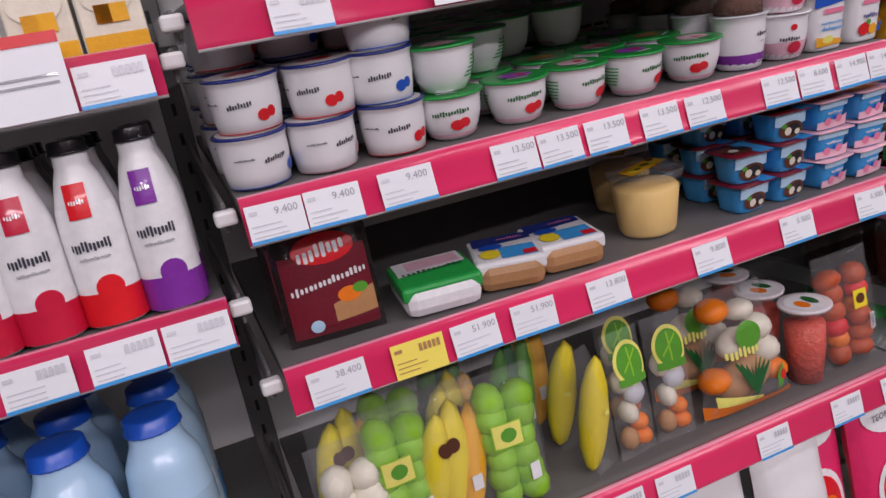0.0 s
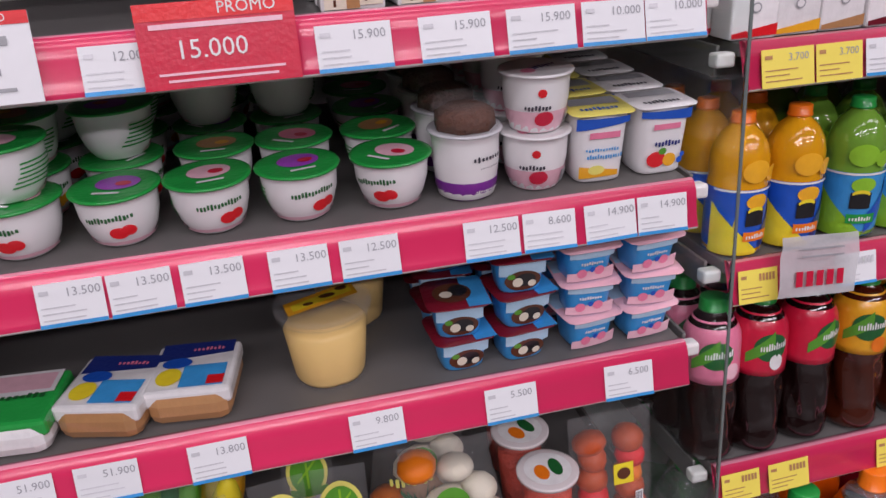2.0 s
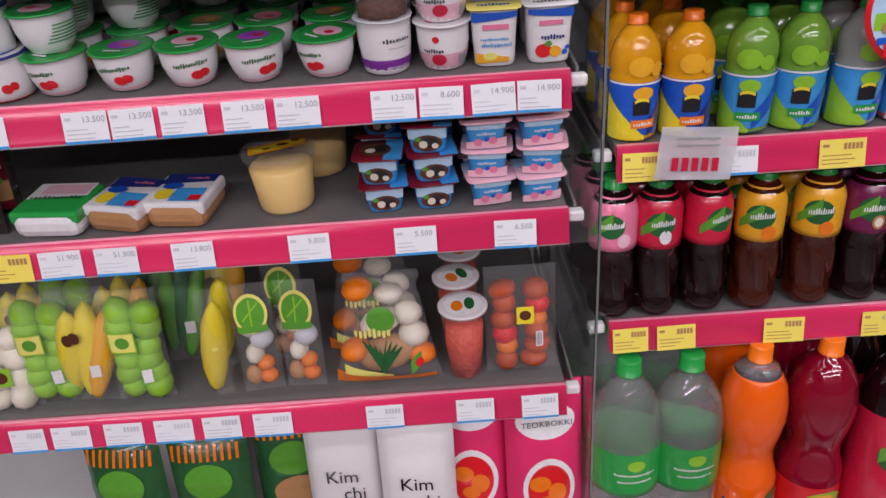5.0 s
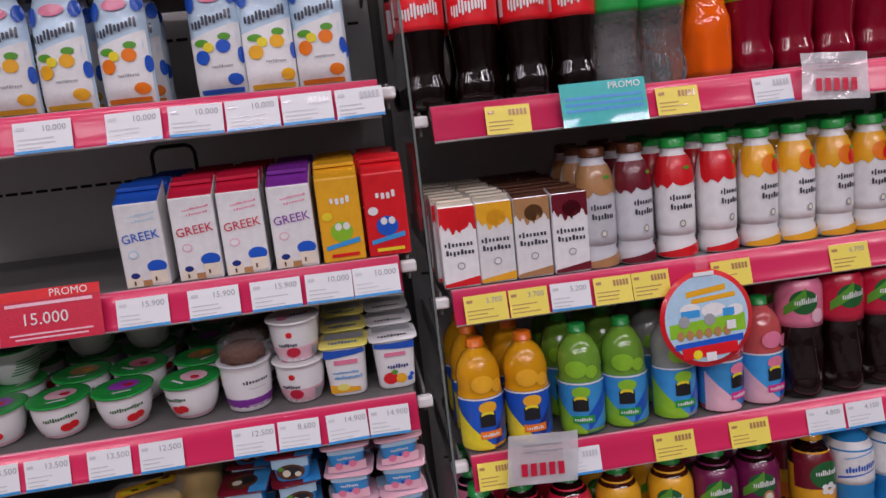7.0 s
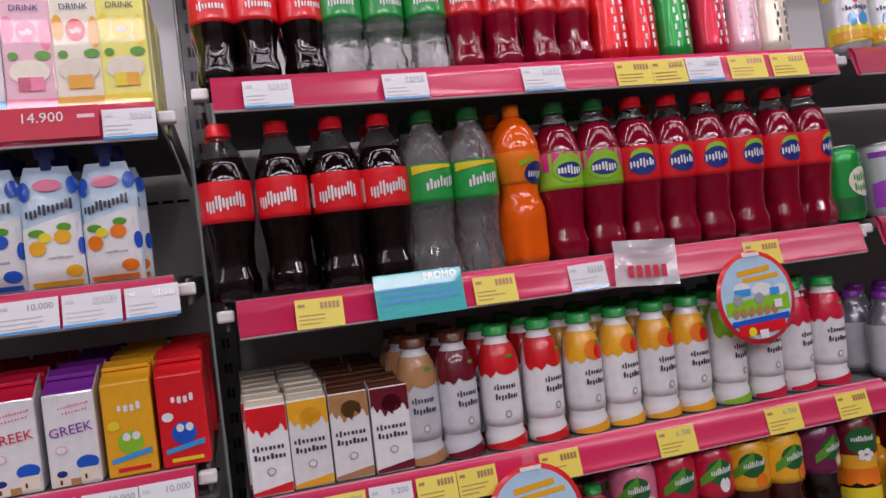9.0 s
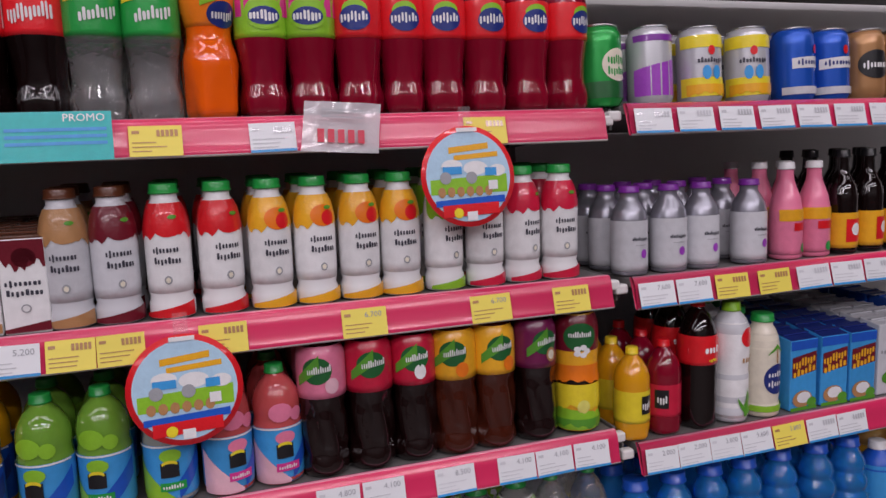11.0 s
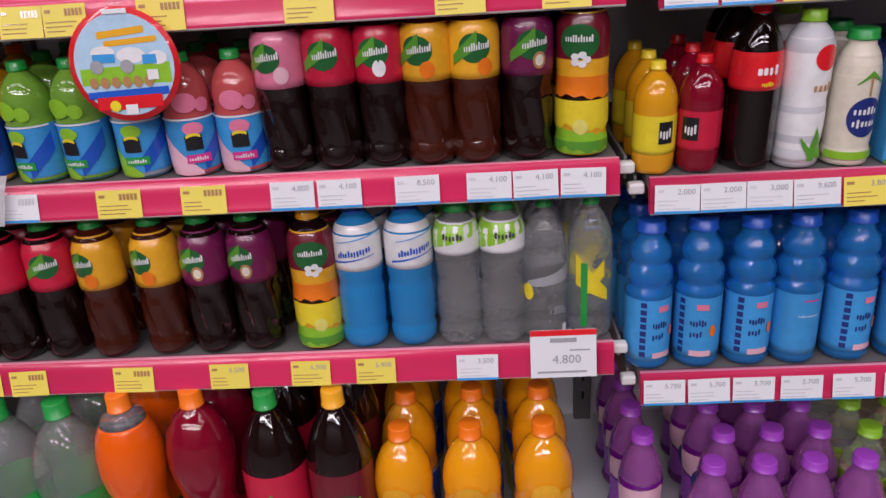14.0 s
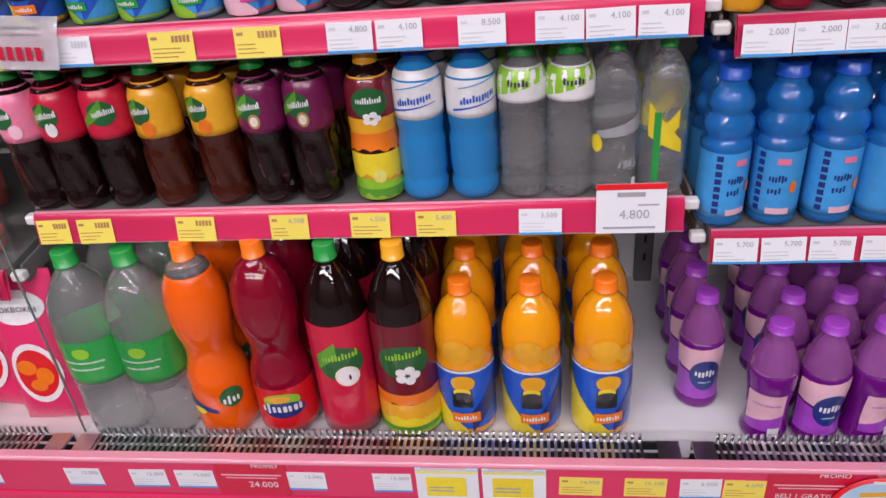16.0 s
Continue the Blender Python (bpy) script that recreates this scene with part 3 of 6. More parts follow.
kind("mizone_b", bottle, "isotonic_bottle", "blue isotonic drink bottle turned to its plain side", "bottle", MIZ, 0.0315, 0.208, MIZB, "blue", (0.07, 0.50, "sky"), [("paleblue", strokes(0, 0.35, 0.9, 0.02, 12, 3)), ("magenta", rect(-0.3, 0.4, 0.45, 0.46))], 1.0, None, 28, "blue isotonic bottles")
kind("isoplus", bottle, "isotonic_bottle", "blue sports drink bottle with a white cap", "bottle", STRAIGHT, 0.028, 0.19, plastic("blue"), "white", (0.05, 0.80, "sky"), [("white", [[(-0.3, 0.10 + k * 0.06, 0.15 + k * 0.06), (0.2, 0.12 + k * 0.06, 0.17 + k * 0.06)] for k in range(8)]), ("yellow", rect(0.2, 0.9, 0.65, 0.74))], 1.0, None, 28, "sports drink bottles")
kind("orange_water", bottle, "juice_bottle", "orange flavoured water bottle with a white cap", "bottle", STRAIGHT, 0.032, 0.215, liquid("pale_orange", (0.86, 0.50, 0.14), 0.3), "white", (0.05, 0.72, "cream"), [("amber", ell(0.2, 0.24, 0.7, 0.15)), ("brown", strokes(0, 0.55, 1.2, 0.05, 6, 3)), ("brown", strokes(0, 0.46, 1.2, 0.05, 5, 5)), ("amber", rect(-1.5, 1.5, 0.66, 0.72, 10))], 1.0, None, 28, "orange water bottles")
kind("aquarius", bottle, "isotonic_bottle", "pale blue isotonic bottle with a white label", "bottle", STRAIGHT, 0.0315, 0.203, BLUE, "blue", (0.56, 0.86, "white"), [("blue", strokes(0.0, 0.69, 1.5, 0.055, 8, 5, 0.03)), ("blue", wedge(-1.1, 0.9, 0.60, 0.615, 0.66, 0.665)), ("sky", wedge(-0.8, 1.1, 0.745, 0.75, 0.80, 0.81))], 1.0, None, 28, "pale blue bottles")
kind("ades", bottle, "water_bottle", "ribbed clear water bottle with a green and white label", "bottle", STRAIGHT, 0.0305, 0.198, WATER, "green", (0.66, 0.87, "white"), [("lime", wedge(-1.5, 1.5, 0.665, 0.86, 0.80, 0.86)), ("ink", strokes(0.15, 0.785, 0.9, 0.05, 4, 6))], 1.0, rings(0.198, 0.05, 0.64, 0.05, 75), 28, "water bottles")
kind("clear_star", bottle, "water_bottle", "clear lemon drink bottle with a yellow star print", "bottle", BIG, 0.0295, 0.198, WATER, "green", None, [("yellow", wedge(-0.6, 0.9, 0.40, 0.62, 0.28, 0.36)), ("yellow", wedge(-0.3, 0.7, 0.30, 0.42, 0.46, 0.58)), ("green", rect(-0.35, -0.05, 0.10, 0.56))], 1.0, None, 28, "water bottles")
kind("clear_grey", bottle, "water_bottle", "clear lemon drink bottle turned to its back label", "bottle", BIG, 0.0295, 0.198, WATER, "green", None, [("grey", wedge(-1.2, 1.3, 0.40, 0.44, 0.44, 0.56)), ("yellow", ell(-1.2, 0.36, 0.3, 0.06)), ("white", rect(0.5, 0.8, 0.05, 0.11))], 1.0, None, 28, "water bottles")
kind("yellow_small", bottle, "soda_bottle", "small yellow soda bottle with a yellow cap", "bottle", BIG, 0.026, 0.135, YELLOWD, "yellow", (0.20, 0.55, "yellow"), [("black", rect(0.3, 1.0, 0.30, 0.50)), ("white", strokes(0.65, 0.40, 0.6, 0.10, 3, 3))], 1.0, petal(5, 0.1, 0.02), 28, "small bright soda bottles")
kind("red_small", bottle, "soda_bottle", "small red soda bottle with a red cap", "bottle", BIG, 0.026, 0.140, RED, "red", (0.20, 0.55, "crimson"), [("black", rect(-1.0, -0.2, 0.30, 0.50)), ("white", strokes(-0.55, 0.40, 0.6, 0.10, 3, 3))], 1.0, petal(5, 0.1, 0.02), 28, "small bright soda bottles")
kind("big_cola", bottle, "soda_bottle", "cola bottle with a red label below its shoulder", "bottle", BIG, 0.0295, 0.198, COLA, "red", (0.50, 0.72, "red"), [("white", strokes(0.0, 0.62, 0.9, 0.07, 3, 8)), ("yellow", strokes(0.0, 0.54, 0.5, 0.03, 4, 3))], 1.0, petal(5, 0.1, 0.03), 28, "cola bottles")
kind("wrp", bottle, "aloe_bottle", "pale aloe drink bottle with a red round mark", "bottle", STRAIGHT, 0.0275, 0.185, plastic("silver"), "lime", (0.05, 0.84, "white"), [("red", ell(0.1, 0.72, 0.55, 0.08)), ("tan", strokes(0.1, 0.54, 0.9, 0.07, 3, 2)), ("leaf", wedge(-0.2, 0.1, 0.06, 0.08, 0.06, 0.30)), ("leaf", wedge(0.1, 0.6, 0.08, 0.28, 0.06, 0.10)), ("leaf", wedge(-0.6, -0.1, 0.20, 0.22, 0.06, 0.14))], 1.0, None, 28, "coconut and aloe bottles")
kind("cool_time", bottle, "coconut_bottle", "pale green coconut drink bottle with a round blue mark", "bottle", MILK, 0.0275, 0.160, plastic("cream"), "green", (0.05, 0.82, "cream"), [("navy", ell(0.1, 0.38, 0.8, 0.15)), ("white", strokes(0.1, 0.43, 1.1, 0.07, 4, 2)), ("white", strokes(0.1, 0.34, 1.1, 0.07, 4, 4)), ("leaf", [wedge(0.1, 0.7, 0.68, 0.72, 0.62, 0.63), wedge(-0.5, 0.1, 0.62, 0.63, 0.68, 0.72)]), ("tan", rect(0.05, 0.13, 0.54, 0.68, 2)), ("lime", rect(-1.5, 1.5, 0.06, 0.12, 10))], 1.0, None, 28, "coconut and aloe bottles")
kind("silver_bot", bottle, "cosmetic_drink_bottle", "small silver drink bottle with a purple cap", "bottle", [(0.85, 0), (1, 0.02), (1, 0.62), (0.9, 0.72), (0.62, 0.82), (0.5, 0.86), (0.5, 0.955)], 0.0265, 0.128, mat("silver_paint", (0.36, 0.36, 0.41), 0.25, metal=0.6), "purple", (0.06, 0.62, "silver"), [("ink", strokes(0.1, 0.42, 1.0, 0.05, 7, 5)), ("violet", ell(0.3, 0.25, 0.2, 0.05)), ("grey", strokes(0.1, 0.35, 0.7, 0.02, 9, 4))], 1.0, None, 28, "small silver bottles")
kind("pink_bot", bottle, "juice_bottle", "pink and orange vinegar drink bottle with a white cap", "bottle", [(0.85, 0), (1, 0.02), (1, 0.50), (0.85, 0.64), (0.5, 0.80), (0.45, 0.86), (0.45, 0.955)], 0.0245, 0.150, plastic("pink"), "white", (0.05, 0.50, "pink"), [("amber", rect(-1.5, 1.5, 0.40, 0.52, 8)), ("red", rect(-0.6, 0.8, 0.30, 0.38)), ("green", ell(0.2, 0.12, 0.25, 0.05))], 1.0, None, 28, "small glass drink bottles")
kind("dark_bot", bottle, "sauce_bottle", "black glass bottle with a yellow and red label", "bottle", [(0.85, 0), (1, 0.02), (1, 0.55), (0.85, 0.66), (0.45, 0.78), (0.4, 0.86), (0.4, 0.955)], 0.025, 0.165, COLA, "black", (0.06, 0.40, "amber"), [("red", rect(-0.2, 1.5, 0.12, 0.34)), ("white", ell(0.5, 0.24, 0.35, 0.06))], 1.0, None, 28, "small glass drink bottles")
for key, c, lab, cc in (("acti_p", PURPLE, "purple", "violet"), ("acti_g", LIMED, "lime green", "lime")):
    kind(key, bottle, "functional_drink_bottle", lab + " waisted water bottle with a round navy mark", "bottle", ACTI, 0.033, 0.198, c, cc, None, [("lightpink" if cc == "violet" else "lemon", wedge(-1.4, 1.0, 0.38, 0.56, 0.30, 0.60)), (cc, wedge(-1.4, 1.0, 0.10, 0.36, 0.10, 0.28)), ("navy", ell(0.15, 0.33, 0.72, 0.15)), ("white", strokes(0.15, 0.35, 0.95, 0.07, 4, 3)), ("paleblue", strokes(0.15, 0.26, 0.6, 0.02, 8, 3))], 0.62, None, 28, "waisted water bottles", CLEARV if cc == "violet" else FOG)
kind("acti_pb", bottle, "functional_drink_bottle", "purple waisted water bottle turned to its pale back label", "bottle", ACTI, 0.033, 0.198, PURPLE, "violet", None, [("lightpink", rect(-0.9, 0.8, 0.12, 0.46)), ("violet", wedge(-0.9, 0.8, 0.12, 0.18, 0.12, 0.26)), ("violet", strokes(0, 0.36, 1.2, 0.02, 12, 2)), ("white", rect(0.2, 0.7, 0.08, 0.15))], 0.62, None, 28, "waisted water bottles", CLEARV)
kind("acti_y", bottle, "functional_drink_bottle", "yellow waisted water bottle", "bottle", ACTI, 0.033, 0.198, YELLOWD, "yellow", None, [("navy", ell(0.15, 0.33, 0.72, 0.15)), ("white", strokes(0.15, 0.35, 0.95, 0.07, 4, 3))], 0.70, None, 28, "waisted water bottles")
# large bottles on the tray
kind("big_sprite", bottle, "large_soda_bottle", "large clear lemonade bottle with a green label", "bottle", BIG, 0.052, 0.325, FOG, "green", (0.36, 0.60, "green"), [("white", strokes(0, 0.45, 1.0, 0.015, 12, 4)), ("lime", ell(0, 0.54, 0.25, 0.03)), ("white", strokes(0, 0.49, 1.2, 0.015, 14, 6))], 1.0, petal(5, 0.14, 0.06), 32, "large soda bottles")
kind("big_orange", bottle, "large_soda_bottle", "large waisted orange soda bottle", "bottle", FANTA, 0.047, 0.335, ORANGE, "orange", None, [("navy", wedge(-0.9, 0.2, 0.20, 0.26, 0.17, 0.19)), ("yellow", ell(-0.5, 0.18, 0.3, 0.02)), ("darkgreen", ell(0.75, 0.25, 0.4, 0.055)), ("white", strokes(0.75, 0.24, 0.6, 0.05, 3, 4))], 0.87, petal(5, 0.12, 0.05), 32, "large soda bottles", FOG)
kind("big_red", bottle, "large_soda_bottle", "large dark red soda bottle with a red label", "bottle", FANTA, 0.047, 0.335, RED, "orange", (0.05, 0.30, "red"), [("lime", ell(0.1, 0.23, 0.62, 0.045)), ("navy", ell(0.1, 0.18, 0.75, 0.045)), ("white", strokes(0.1, 0.195, 1.4, 0.06, 5, 4)), ("amber", ell(0.0, 0.245, 0.4, 0.02))], 1.0, petal(5, 0.12, 0.05), 32, "large soda bottles")
kind("big_tea", bottle, "large_tea_bottle", "large dark tea bottle in a red apple sleeve", "bottle", BIG, 0.046, 0.330, TEA, "green", (0.05, 0.66, "crimson"), [("darkgreen", ell(0.05, 0.46, 0.8, 0.09)), ("leaf", wedge(-0.7, 0.0, 0.42, 0.50, 0.50, 0.58)), ("lime", strokes(0.1, 0.50, 1.2, 0.045, 7, 2, 0.02)), ("cream", ell(0.25, 0.39, 0.4, 0.055)), ("white", ell(0.25, 0.39, 0.3, 0.045)), ("brown", ell(0.32, 0.385, 0.04, 0.015))], 1.0, None, 32, "large tea bottles")
kind("big_jasmine", bottle, "large_tea_bottle", "large tea bottle in a maroon and yellow jasmine sleeve", "bottle", BIG, 0.046, 0.330, TEA, "amber", (0.04, 0.66, "maroon"), [(c, s) for c, s in [("darkgreen", ell(0, 0.47, 0.85, 0.09)), ("lime", strokes(0.05, 0.51, 1.2, 0.045, 7, 2, 0.02)), ("white", [ell(0.1 + 0.25 * math.cos(k * 1.256), 0.40 + 0.03 * math.sin(k * 1.256), 0.17, 0.022, 8) for k in range(5)]), ("orange", drip(-1.55, 1.55, 0.24, 0.29, 0.03)), ("amber", drip(-1.55, 1.55, 0.16, 0.23, 0.03)), ("yellow", wedge(-1.55, 1.55, 0.05, 0.17, 0.05, 0.14)), ("leaf", drip(-1.55, 1.55, 0.08, 0.10, 0.035)), ("lime", drip(-1.55, 1.55, 0.07, 0.075, 0.02, seed=4))]], 1.0, None, 32, "large tea bottles")


def can(key, c, prints, label, R=0.0325, H=0.113, group="drink cans"):
    kind(key, make_can, c, prints, label, R, H, group)


def make_can(c, prints, label, R, H, group):
    root = tagged(new("drink_can"), label, "can", group)
    pr = [(R * 0.80, 0), (R * 0.86, 0.002), (R, 0.011), (R, H - 0.014), (R * 0.84, H - 0.003)]
    part("body", lathe("body", dense(pr, 0.01), mat("can_" + c, PAL[c], 0.25, metal=0.35, coat=0.3), 28), root)
    part("rim", lathe("rim", [(R * 0.84, H - 0.003), (R * 0.87, H - 0.002), (R * 0.87, H), (R * 0.82, H), (R * 0.80, H - 0.004), (0.002, H - 0.004)], STEEL, 28), root, "bare metal rim")
    items = [(cc, [[(u * R, lo * H, hi * H) for u, lo, hi in s] for s in (cols if isinstance(cols[0], list) else [cols])]) for cc, cols in prints]
    part("print", print_mesh("print", items, round_surf(pr, 0.0003)), root)
    return root


can("can_green", "green", [("darkgreen", rect(-1.5, 1.5, 0.1, 0.3, 10)), ("cream", ell(0.1, 0.5, 0.8, 0.2)), ("green", strokes(0.1, 0.57, 1.1, 0.12, 5, 3)), ("green", strokes(0.1, 0.43, 1.1, 0.12, 5, 6))], "green fizzy drink can with a cream oval")
can("can_purple", "silver", [("violet", wedge(-1.5, 1.5, 0.12, 0.45, 0.12, 0.62)), ("purple", rect(-1.5, 1.5, 0.80, 0.88, 10))], "silver and purple drink can")
can("can_yellow", "silver", [("yellow", rect(-1.5, 1.5, 0.10, 0.34, 10)), ("yellow", rect(-1.5, 1.5, 0.72, 0.88, 10)), ("red", ell(0, 0.68, 0.17, 0.06)), ("ink", strokes(0, 0.56, 1.3, 0.08, 6, 5)), ("sky", [ell(-0.25, 0.40, 0.2, 0.09), ell(0.25, 0.40, 0.2, 0.09)]), ("amber", drip(-1.2, 1.2, 0.16, 0.25, 0.06))], "silver and yellow drink can with a red star mark")
can("can_blue", "blue", [("white", wedge(-1.0, 1.2, 0.44, 0.58, 0.46, 0.62)), ("navy", strokes(0, 0.53, 1.5, 0.09, 6, 4)), ("red", ell(0.3, 0.70, 0.17, 0.06)), ("silver", rect(-1.5, 1.5, 0.10, 0.2, 10))], "blue drink can with a white band")
can("can_gold", "tan", [("black", ell(0, 0.5, 0.9, 0.2)), ("white", strokes(0, 0.5, 1.3, 0.12, 5, 4))], "golden drink can with a black oval")
for key, c in (("slim_red", "red"), ("slim_green", "green"), ("slim_crimson", "crimson"), ("slim_pink", "lightpink"), ("slim_cream", "cream")):
    can(key, c, [("white" if c != "cream" else "ink", [[(-0.4 + 0.1 * (k % 2), 0.12 + k * 0.09, 0.18 + k * 0.09), (0.35, 0.14 + k * 0.09, 0.20 + k * 0.09)] for k in range(8)]), ("navy" if c == "crimson" else "white", ell(0.9, 0.5, 0.2, 0.1))], "slim " + c + " drink can", 0.0262, 0.135, "slim drink cans")


# ---- rows of bottles ----
rng = random.Random(7)


def row(z, y, items, back=0, gap=0.068, jig=0.004, turn=22, y_end=1.14):
    """items: (kind, x); back: rows of the same behind."""
    for key, x in items:
        for k in range(back + 1):
            yy = y + k * gap
            if yy > y_end:
                break
            put(key, x + (rng.uniform(-jig, jig) if k else 0), yy + rng.uniform(-jig, jig) * 0.6, z, rng.uniform(-turn, turn))


D = DECKS["B"]
row(D[4], 0.848, [("tea_pink", 1.632), ("tea_apple", 1.690), ("tea_red", 1.756), ("tea_orange", 1.825), ("tea_orange", 1.902), ("tea_purple", 1.967), ("tea_purple", 2.031), ("tea_jasmine", 2.113), ("aquarius", 2.174), ("aquarius", 2.241), ("ades", 2.305), ("ades", 2.364), ("clear_grey", 2.419), ("clear_star", 2.479)], 2)
row(D[3], 0.848, [("pulpy_o", 1.648), ("pulpy_o", 1.712), ("pulpy_g", 1.786), ("pulpy_g", 1.848), ("pulpy_c", 1.918), ("pulpy_p", 1.984), ("pulpy_p", 2.046), ("tea_pink", 2.104), ("tea_red", 2.165), ("tea_apple", 2.225), ("tea_orange", 2.281), ("tea_orange", 2.337), ("tea_purple", 2.400), ("tea_jasmine", 2.465)], 2)
row(D[2], 0.844, [("nb_coffee", 1.827), ("nb_choc", 1.878), ("nb_straw", 1.936), ("nb_straw", 1.995), ("nb_mango", 2.053), ("nb_mango", 2.108), ("nb_mango", 2.164), ("nb_mango", 2.218), ("nb_white", 2.277), ("nb_apple", 2.334), ("nb_apple", 2.390), ("nb_apple", 2.446)], 2, 0.058)
row(D[1], 0.850, [("cola", 1.624), ("cola", 1.692), ("cola", 1.759), ("cola", 1.819), ("sprite", 1.876), ("sprite", 1.938), ("fanta_o", 2.001), ("fanta_gp", 2.062), ("fanta_gp", 2.120), ("fanta_s", 2.179), ("fanta_s", 2.237), ("fanta_s", 2.291), ("fanta_s", 2.349), ("fanta_s", 2.412), ("fanta_s", 2.470)], 1, 0.07)
row(D[0], 0.846, [("mini_cola", 1.634), ("mini_cola", 1.684), ("mini_cola", 1.741), ("mini_sprite", 1.790), ("mini_sprite", 1.845), ("mini_sprite", 1.902), ("mini_red", 1.954), ("mini_red", 2.006), ("mini_red", 2.060), ("mini_red", 2.111), ("slim_red", 2.165), ("slim_red", 2.214), ("slim_green", 2.268), ("slim_crimson", 2.329), ("slim_pink", 2.382), ("slim_cream", 2.436)], 1, 0.06)
C = DECKS["C"]
row(C[4], 0.850, [("mizone", 2.558), ("mizone", 2.625), ("mizone", 2.692), ("mizone_b", 2.755), ("mizone", 2.826), ("mizone", 2.898), ("mizone_b", 2.965), ("isoplus", 3.03), ("orange_water", 3.10), ("orange_water", 3.17), ("orange_water", 3.24)], 2)
row(C[3], 0.846, [("yellow_small", 2.553), ("red_small", 2.607), ("big_cola", 2.668), ("wrp", 2.726), ("cool_time", 2.786)], 2, 0.06)
row(C[2], 0.846, [("silver_bot", 2.562), ("silver_bot", 2.626), ("silver_bot", 2.684), ("silver_bot", 2.770), ("pink_bot", 2.842), ("pink_bot", 2.897), ("dark_bot", 2.952), ("dark_bot", 3.008), ("dark_bot", 3.064), ("dark_bot", 3.12)], 2, 0.06)
row(C[1], 0.856, [("can_green", 2.530), ("can_purple", 2.615), ("can_yellow", 2.700), ("can_yellow", 2.785), ("can_blue", 2.872), ("can_blue", 2.945), ("can_gold", 3.018), ("can_gold", 3.09)], 1, 0.07)
row(C[0], 0.84, [("can_yellow", 2.57), ("can_yellow", 2.64), ("can_gold", 2.71)], 0)
T = TRAY_Z
row(T, 0.80, [("big_sprite", 1.650), ("big_sprite", 1.738), ("big_orange", 1.830), ("big_red", 1.930), ("big_tea", 2.032), ("big_jasmine", 2.126)], 2, 0.11, turn=6)
row(T, 0.805, [("juice_big", 2.212), ("juice_big", 2.310), ("juice_big", 2.412)], 3, 0.092, turn=8)
row(T, 0.79, [("acti_pb", 2.645), ("acti_p", 2.714), ("acti_pb", 2.782), ("acti_pb", 2.852), ("acti_g", 2.925), ("acti_y", 3.0)], 0)
row(T, 0.86, [("acti_p", 2.563), ("acti_p", 2.68), ("acti_p", 2.75), ("acti_p", 2.82), ("acti_g", 2.89), ("acti_g", 2.96), ("acti_y", 3.03)], 3, 0.072)


# ---- cups, cartons, pouches and bags ----
def flat_items(prints, W, H):
    return [(c, [[(u * W, lo * H, hi * H) for u, lo, hi in s] for s in (cols if isinstance(cols[0], list) else [cols])]) for c, cols in prints]


def make_cup(name, label, group, r0, r1, H, body, lid, lid_r, prints, lid_prints, dome=None):
    root = tagged(new(name), label, "yogurt cup", group)
    pr = dense([(r0 * 0.9, 0), (r0 * 1.04, 0.002), (r0 * 0.45 + r1 * 0.55, H * 0.26), (r0 * 0.14 + r1 * 0.86, H * 0.55), (r1 * 0.98, H * 0.85), (r1, H * 0.93), (r1 * 1.04, H * 0.95), (r1 * 1.04, H - 0.0005)], 0.006)
    cup = part("cup", lathe("cup", pr, plastic(body), 30), root)
    if prints:
        items = [(c, [[(u * r1, lo * H, hi * H) for u, lo, hi in s] for s in (cols if isinstance(cols[0], list) else [cols])]) for c, cols in prints]
        part("print", print_mesh("print", items, round_surf(pr, 0.0004)), cup)
    lp = [(lid_r, H - 0.0015), (lid_r * 1.01, H - 0.0004), (lid_r * 0.985, H + 0.0009), (lid_r * 0.9, H + 0.0006)]
    ld = part("lid", lathe("lid", lp, mat("foil_lid_" + lid, PAL[lid], 0.28, coat=0.5, vary=0.08, bump=0.25, scale=50), 30, lambda a, z: 1 + 0.012 * math.sin(a * 3 + 1)), root, lid + " foil lid")
    if lid_prints:
        items = flat_items(lid_prints, lid_r, lid_r)
        part("print", print_mesh("print", items, lambda u, v, off: (u, v, H + 0.0007 + off)), ld)
    if dome:
        part("granola", lathe("granola", [(r1 * 0.86, H + 0.001), (r1 * 0.84, H + 0.014), (r1 * 0.6, H + 0.019), (0.003, H + 0.021)], mat("granola", PAL["brown"], 0.8, vary=0.5, bump=1.0, scale=90), 24, lambda a, z: 1 + 0.05 * math.sin(a * 7 + z * 900)), root, "brown granola topping")
        part("dome", lathe("dome", [(r1 * 0.98, H + 0.001), (r1 * 0.95, H + 0.022), (r1 * 0.86, H + 0.027), (r1 * 0.8, H + 0.0275)], FILM, 28), root, "clear plastic dome")
    return root


